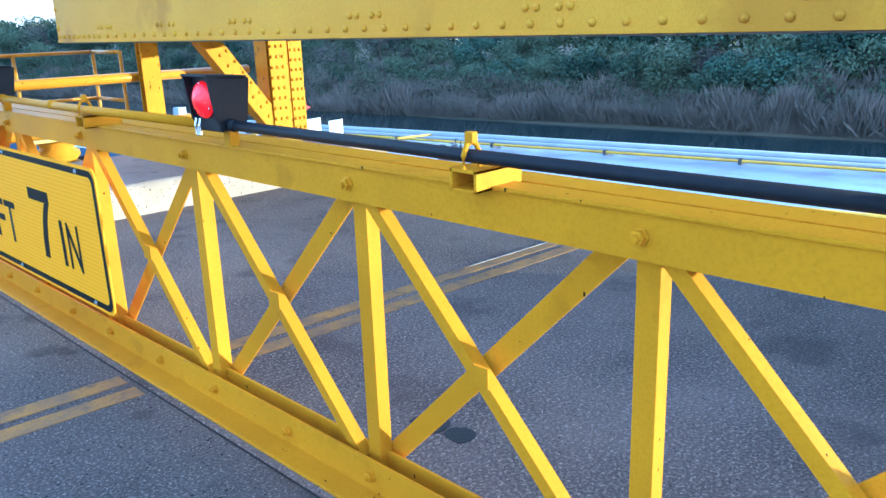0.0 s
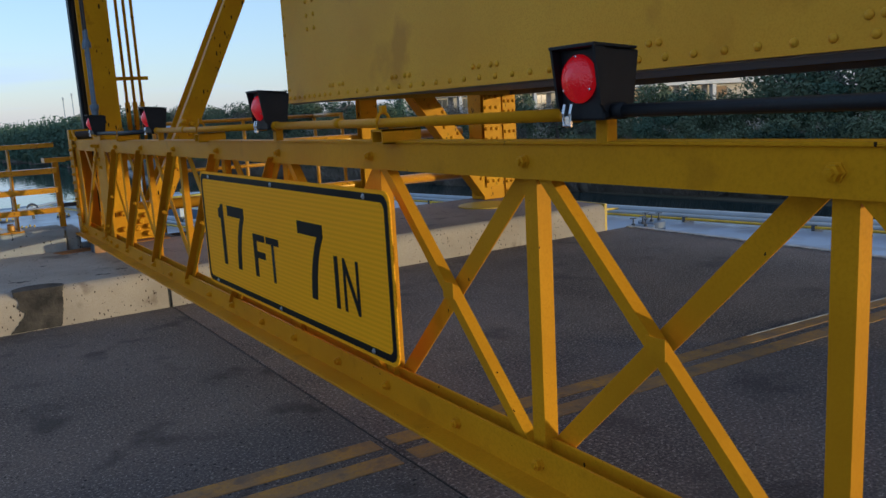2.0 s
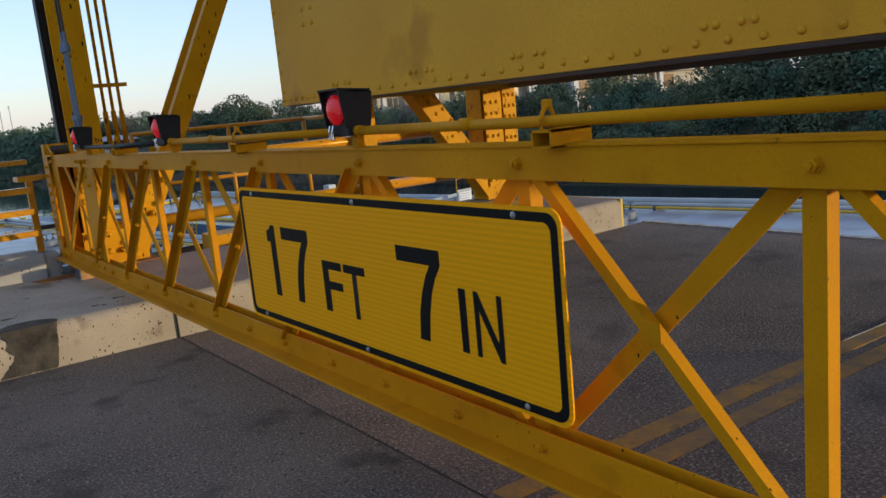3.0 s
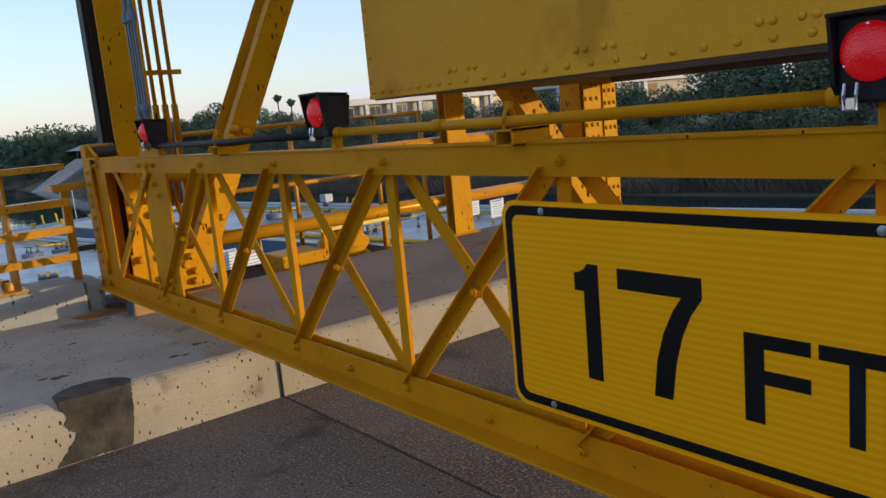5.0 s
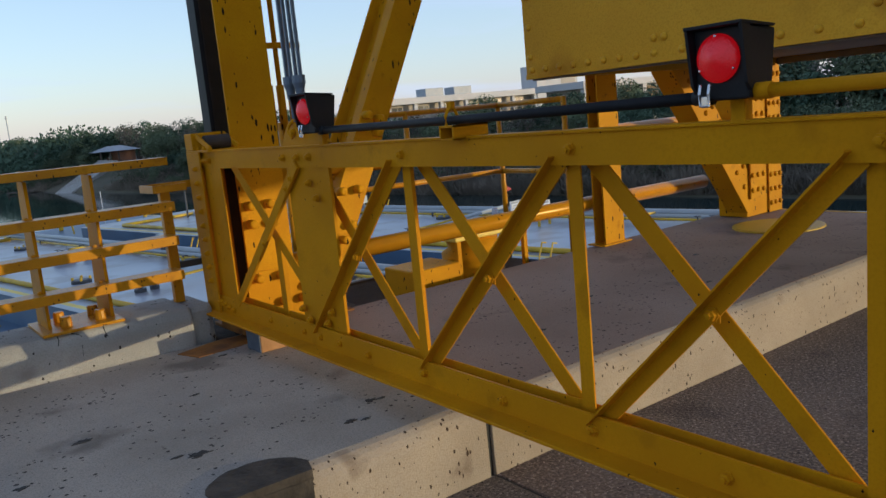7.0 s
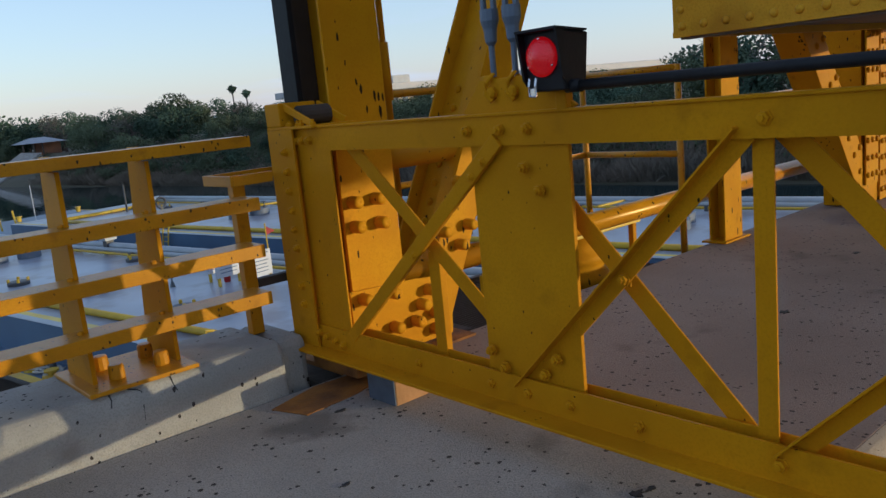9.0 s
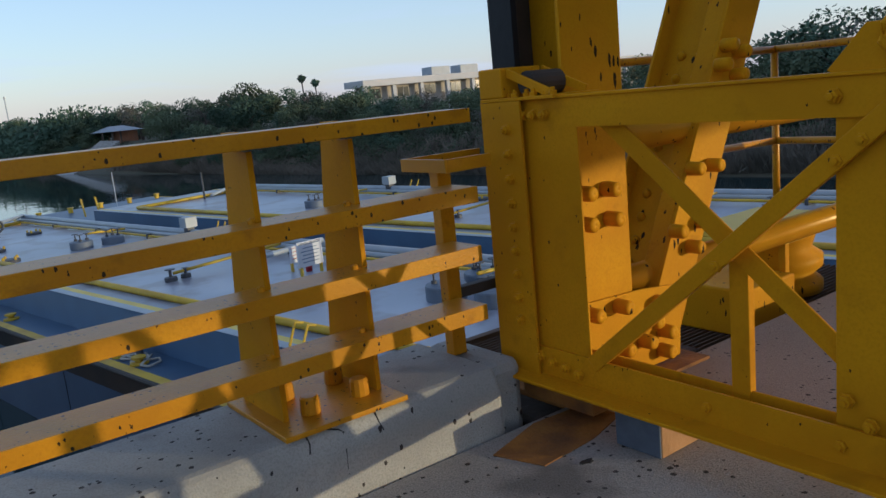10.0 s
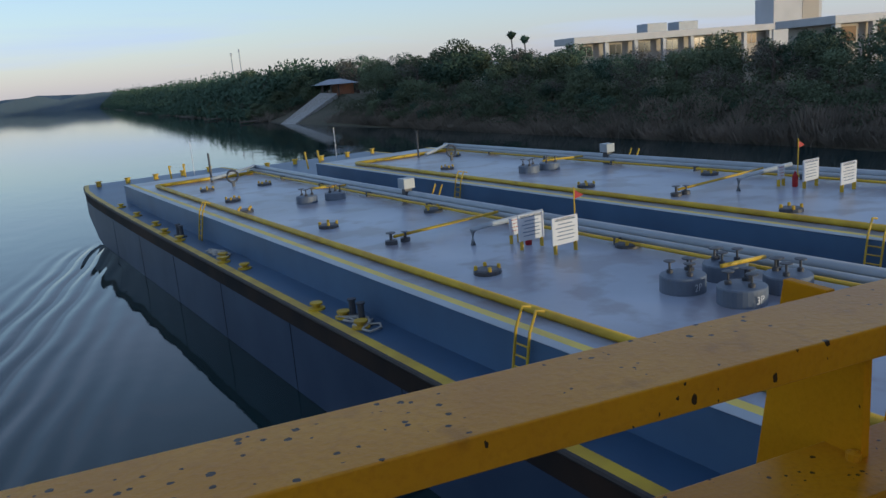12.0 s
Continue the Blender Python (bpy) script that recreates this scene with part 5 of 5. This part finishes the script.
vs, fs = [], []
YS = [-260 + 15 * k for k in range(0, 100)]
DS = [-3, -1, 1, 3, 6, 10, 15, 22, 40, 80, 200, 900]
for y in YS:
    for d in DS:
        vs.append((shore(y) + d, y, ground_z(d, y)))
for i in range(len(YS) - 1):
    for j in range(len(DS) - 1):
        a = i * len(DS) + j
        fs.append((a, a + 1, a + len(DS) + 1, a + len(DS)))
tagged(new("ground", quads((vs, [], fs), "ground", M_BANK)), "brown river bank rising from the water", "river bank", kind="structure")
bm = bmesh.new()
for x0, x1, y0, y1, h in ((-900, 80, 720, 745, 15), (-1500, 900, 1440, 1470, 20)):
    n = 60
    top = [[bm.verts.new((x0 + (x1 - x0) * k / n, yy, (WATER - 0.5 if q in (0, 3) else WATER + h * (0.75 + 0.35 * noise.noise((k * 0.7, x0, q))) ))) for k in range(n + 1)] for q, yy in enumerate((y0, y0 + 3, y1 - 3, y1))]
    for a, b in zip(top, top[1:]):
        for k in range(n):
            bm.faces.new((a[k], a[k + 1], b[k + 1], b[k]))
# the haze of distance is put into this pale blue base colour
M_FAR = material("distant woods with painted haze", (0.1, 0.14, 0.18), 1.0, vary=(0.075, 0.105, 0.135), scale=0.02, spec=0.0)
solo("backdrop", bm, M_FAR, "distant wooded shore with haze put into its colour", "woods", "structure")


def leaves(n, lobes, size, seed, flat=1.0):
    """Many small leaf clumps scattered over the skin of uneven lobes."""
    rng = random.Random(seed)
    v, f = [], []
    for i in range(n):
        c, r = rng.choice(lobes)
        d = Vector((rng.gauss(0, 1), rng.gauss(0, 1), rng.gauss(0, 1) * flat)).normalized()
        p = Vector(c) + d * r * (0.55 + 0.5 * rng.random() ** 0.6)
        if p.z < 0.3:
            continue
        a = Vector((rng.gauss(0, 1), rng.gauss(0, 1), rng.gauss(0, 1))).normalized()
        b = a.cross(d + Vector((0.01, 0.02, 0.03))).normalized()
        s = size * (0.5 + rng.random())
        k = len(v)
        v += [tuple(p - a * s), tuple(p + b * s * 0.55), tuple(p + a * s), tuple(p - b * s * 0.55)]
        f.append((k, k + 1, k + 2, k + 3))
    return v, [], f


def limbs(h, seed, bare=False):
    rng = random.Random(seed)
    b = tube([(0, 0, -0.6), (0.1, 0.05, h * 0.25), (0.0, 0.2, h * 0.5), (0.2, 0.1, h * 0.68)], 0.1, 7, radii=[0.2, 0.15, 0.1, 0.03])
    for k in range(9 if bare else 5):
        a = rng.random() * 6.28
        z = h * (0.2 + 0.5 * rng.random())
        l = h * (0.2 + 0.16 * rng.random())
        tube([(0.05, 0.1, z), (math.cos(a) * l * 0.5, math.sin(a) * l * 0.5, z + l * 0.45), (math.cos(a) * l, math.sin(a) * l, z + l * 0.8)], 0.05, 5, b, radii=[0.045, 0.028, 0.008])
    return b


KINDS = []
for k in range(7):
    rng = random.Random(50 + k)
    h = 4.6
    lobes = [((rng.uniform(-1.7, 1.7), rng.uniform(-1.7, 1.7), h * rng.uniform(0.25, 0.85)), rng.uniform(0.7, 1.4)) for _ in range(11)]
    mat = M_LEAF[(0, 1, 2, 0, 1, 0, 1)[k]]
    bare = k == 2
    crown = quads(leaves(2400 if bare else 4200, lobes, 0.085 if bare else 0.115, k), "crown", mat)
    KINDS.append((crown, shared("trunk", limbs(h, k, bare), M_BARK), ("evergreen riverside tree with a dense dark crown", "olive green riverside tree with a loose crown", "half bare grey riverside tree with fine twigs")[(0, 1, 2, 0, 1, 0, 1)[k]]))


def tree(x, y, z, sc, kind):
    crown, trunk, lab = KINDS[kind]
    t = new("tree")
    t.location, t.scale, t.rotation_euler = (x, y, z), (sc * 1.15, sc * 1.15, sc), (0, 0, random.random() * 6.28)
    tagged(t, lab, "tree", "riverside trees")
    for nme, me in (("trunk", trunk), ("crown", crown)):
        o = new(nme, me)
        o.parent = t


random.seed(21)
count = 0
for row, (d, gap, sc) in enumerate(((6, 4.0, 0.75), (2.2, 1.7, 0.6), (10, 4.2, 1.0), (15, 4.6, 1.25), (22, 6.0, 1.45), (32, 9.0, 1.5))):
    y = 105.0 if row == 1 else 5.0 if row < 4 else 30.0
    while y < 300:
        step = gap * (1 + max(0, (y - 60) / 150))
        yy = y + random.uniform(-1.5, 1.5)
        dd = d + random.uniform(-2, 2)
        s = sc * random.uniform(0.75, 1.2) * (1.12 if yy < 56 else 0.78 if yy < 110 else 0.85 if yy < 140 else 1.12)
        if not (abs(yy - 190) < 9 and dd < 17) and not (140 < yy < 200 and (shore(yy) + dd) / (yy - 9) < 0.285):
            tree(shore(yy) + dd, yy, ground_z(dd, yy) - 0.1, s, random.randrange(7))
            count += 1
        y += step
# far woods in one mass
v, f = [], []
rng = random.Random(8)
for i in range(60000):
    y = 215 + 800 * rng.random() ** 1.7
    d = -0.8 + 34 * rng.random() ** 1.4
    hh = min(1.0, 0.3 + d * 0.09) * (4 + 7 * rng.random() * (0.6 + 0.5 * noise.noise((y * 0.03, d * 0.1, 2))))
    p = Vector((shore(y) + d, y, ground_z(d, y) + hh * rng.random() ** 0.5))
    s = 0.28 + 0.45 * rng.random()
    a, b = (Vector((rng.gauss(0, 1), rng.gauss(0, 1), rng.gauss(0, 1))).normalized() * s for _ in range(2))
    k = len(v)
    v += [tuple(p - a), tuple(p + b * 0.6), tuple(p + a), tuple(p - b * 0.6)]
    f.append((k, k + 1, k + 2, k + 3))
tagged(new("woods", quads((v, [], f), "woods", M_LEAF[0])), "far riverside woods along the bank", "woods", kind="stuff")
# reeds and brush along the waterline
v, f = [], []
for i in range(190000):
    y = 0 + 240 * rng.random() ** 1.25
    d = -0.6 + 6.5 * rng.random() ** 1.3
    if y > 150 and rng.random() < 0.85 or 165 < y < 198:
        continue
    h = (0.7 + 1.5 * rng.random()) * (1.25 if y < 85 else 0.9) * (0.55 + 1.3 * abs(noise.noise((y * 0.22, d * 0.3, 5))))
    z = ground_z(d, y) - 0.15
    x = shore(y) + d
    w, a = 0.006 + 0.009 * rng.random(), rng.random() * 3.14
    lx, ly = rng.gauss(0, 0.28), rng.gauss(0, 0.28)
    k = len(v)
    v += [(x - w * math.cos(a), y - w * math.sin(a), z), (x + w * math.cos(a), y + w * math.sin(a), z), (x + lx + w * 1.3 * math.cos(a), y + ly + w * 1.3 * math.sin(a), z + h * 0.8), (x + lx * 1.5, y + ly * 1.5, z + h)]
    f.append((k, k + 1, k + 2, k + 3))
tagged(new("reeds", quads((v, [], f), "reeds", M_REED)), "dry brown reeds along the waterline", "reeds", kind="stuff")

v, f = [], []
for i in range(80000):
    y = 240 * rng.random() ** 1.25
    d = 0.5 + 9 * rng.random()
    if 165 < y < 198 and d < 10:
        continue
    n = 0.4 + 1.5 * max(0, noise.noise((y * 0.3, d * 0.35, 9)) + 0.35)
    p = Vector((shore(y) + d, y, ground_z(d, y) + 2.6 * n * rng.random() ** 0.7))
    a, b = (Vector((rng.gauss(0, 1), rng.gauss(0, 1), rng.gauss(0, 1))).normalized() * (0.1 + 0.12 * rng.random()) for _ in range(2))
    k = len(v)
    v += [tuple(p - a), tuple(p + b * 0.6), tuple(p + a), tuple(p - b * 0.6)]
    f.append((k, k + 1, k + 2, k + 3))
tagged(new("brush", quads((v, [], f), "brush", M_LEAF[1])), "low olive brush under the riverside trees", "brush", kind="stuff")

# ---- buildings on the bank ----
bld = thing("long_building", (116, 164, -2.5), "long low white flat roofed building with deep fascia and columns", "building")
part("wall", box((91, 162.5, -3), (146, 168, 4.6), 0.05), M_WALL, bld)
part("roof", box((88.5, 160, 4.5), (146.5, 168.5, 5.95), 0.08), M_WHITE, bld, "white roof fascia")
for k in range(8):
    x = 88.8 + 7.4 * k
    part("column", box((x, 160.3, -3), (x + 0.9, 161.2, 4.5), 0.03), M_WHITE, bld)
for k in range(7):
    x = 91.0 + 7.4 * k
    w = part("window", box((x + 0.4, 162.4, 1.9), (x + 3.2, 162.55, 4.0), 0.01), M_GLASS, bld)
    part("window_frame", box((x + 1.75, 162.36, 1.9), (x + 1.85, 162.4, 4.0), 0.005), M_WHITE, w)
for x in (107.5, 115.8):
    solo("roof_unit", box((x, 161, 5.95), (x + 5.2, 165, 7.8), 0.06), M_ROOF, "grey boxy cooling unit on the flat roof", "cooling unit", "", "roof units")
twr = thing("stair_tower", (150, 164, -3), "tall pale tower block with a warm panel", "tower")
part("shaft", box((141.5, 160, -3), (156, 166, 11.6), 0.05), M_WHITE, twr)
part("panel", box((150.0, 159.9, 1.0), (155.0, 159.99, 11.4), 0.02), M_WALL, twr)
part("balcony", box((143, 157.5, -0.9), (158, 160, -0.2), 0.03), M_WHITE, twr)
rb = thing("right_wing", (125, 113, -5), "white flat roofed wing with tall columns", "building")
part("wall", box((109, 112, -5), (150, 122, 4.0), 0.05), M_WALL, rb)
part("roof", box((107, 110, 3.8), (152, 123, 5.1), 0.08), M_WHITE, rb)
for k in range(4):
    part("column", box((107.4 + 8 * k, 110.3, -5), (108.5 + 8 * k, 111.2, 3.8), 0.03), M_WHITE, rb)
    part("window", box((110.5 + 8 * k, 111.9, 0.8), (113.6 + 8 * k, 112.02, 3.3), 0.01), M_GLASS, rb)
hs = thing("house", (90, 204, -3), "low pale house among the trees", "house")
part("wall", box((84, 200, -3), (97, 206, 1.2), 0.05), M_WALL, hs)
part("roof", box((83, 199.3, 1.2), (97.8, 206.7, 2.3), 0.1), M_WHITE, hs)
for k in range(3):
    part("window", box((85.5 + 4.2 * k, 199.9, -0.6), (87.3 + 4.2 * k, 200.02, 0.7), 0.01), M_GLASS, hs)
hut = thing("boathouse", (45, 196, -2.5), "small riverside shelter with a hipped metal roof", "shelter")
part("wall", box((45.0, 193, -3), (49.0, 198, 0.3), 0.03), M_BRICK, hut)
bm = bmesh.new()
r0 = [bm.verts.new(p) for p in ((40.2, 190.5, 0.35), (49.8, 190.5, 0.35), (49.8, 199, 0.35), (40.2, 199, 0.35))]
r1 = [bm.verts.new(p) for p in ((43.5, 194.5, 1.5), (46.5, 194.5, 1.5))]
for q in ((r0[0], r0[1], r1[1], r1[0]), (r0[1], r0[2], r1[1]), (r0[2], r0[3], r1[0], r1[1]), (r0[3], r0[0], r1[0]), (r0[3], r0[2], r0[1], r0[0])):
    bm.faces.new(q)
part("roof", bm, M_ROOF, hut)
for x in (41, 43, 44.8):
    part("post", box((x, 191, -3), (x + 0.25, 191.25, 0.35), 0.01), M_BARK, hut)
bm = bmesh.new()
q = [bm.verts.new(p) for p in ((29.2, 184, WATER - 0.2), (31.2, 178, WATER - 0.2), (44.2, 190, -1.7), (40.4, 190.4, -1.3))]
q2 = [bm.verts.new(v.co - Vector((0, 0, 2))) for v in q]
bm.faces.new(q)
for k in range(4):
    bm.faces.new((q[k], q2[k], q2[(k + 1) % 4], q[(k + 1) % 4]))
solo("boat_ramp", bm, M_PARA, "pale concrete boat ramp sloping into the river", "boat ramp")
for k, (y, w) in enumerate(((203, 9), (240, 7), (275, 8), (320, 7), (380, 10))):
    x = shore(y) - 1.5
    d = thing("dock", (x, y, WATER), "low dark wooden dock at the water's edge", "dock", "docks")
    part("deck", box((x - w / 2, y - 1.2, WATER + 0.25), (x + w / 2, y + 1.2, WATER + 0.45), 0.01), M_BARK, d)
    for j in range(3):
        part("pile", box((x - w / 2 + j * w / 2.2, y - 1.3, WATER - 1), (x - w / 2 + j * w / 2.2 + 0.2, y - 1.1, WATER + 1.2), 0.01), M_BARK, d)
for x, y, h in ((43.7, 370, 15.5), (47.2, 370, 17)):
    m = thing("mast", (x, y, -3), "thin distant lattice mast", "mast", "masts")
    part("pole", tube([(x, y, -3), (x, y, h)], 0.2, 6), M_GALV, m)
    part("head", box((x - 0.3, y - 0.3, h - 1.2), (x + 0.3, y + 0.3, h), 0.08), M_GALV, m)
for x, y, h in ((100.5, 214, 9.0), (104.5, 214, 7.6)):
    p = thing("palm_tree", (x, y, -3), "slim fan palm above the tree line", "palm tree", "palms")
    part("trunk", tube([(x, y, -3), (x + 0.2, y, h - 4), (x + 0.1, y, h)], 0.18, 7), M_BARK, p)
    part("crown", join(None, (lambda b: b)(tube([(x, y, h - 0.2), (x, y, h + 0.2)], 0.3, 6))), M_LEAF[0], p)
    me = quads(leaves(90, [((0, 0, 1.2), 0.75)], 0.7, 3), "fronds", M_LEAF[0])
    o = new("fronds", me)
    o.parent = p
    o.location = (0.1, 0, h + 3 - 1.0)

# the bank runs a little clockwise of the bridge's own axes
PIVOT = Vector((0.03, 9.48, 0))
for ob in scene.objects:
    if ob not in NEAR and ob.parent is None:
        ob.location = PIVOT + Matrix.Rotation(radians(-1.66), 3, "Z") @ (ob.location - PIVOT)
        ob.rotation_euler.z -= radians(1.66)
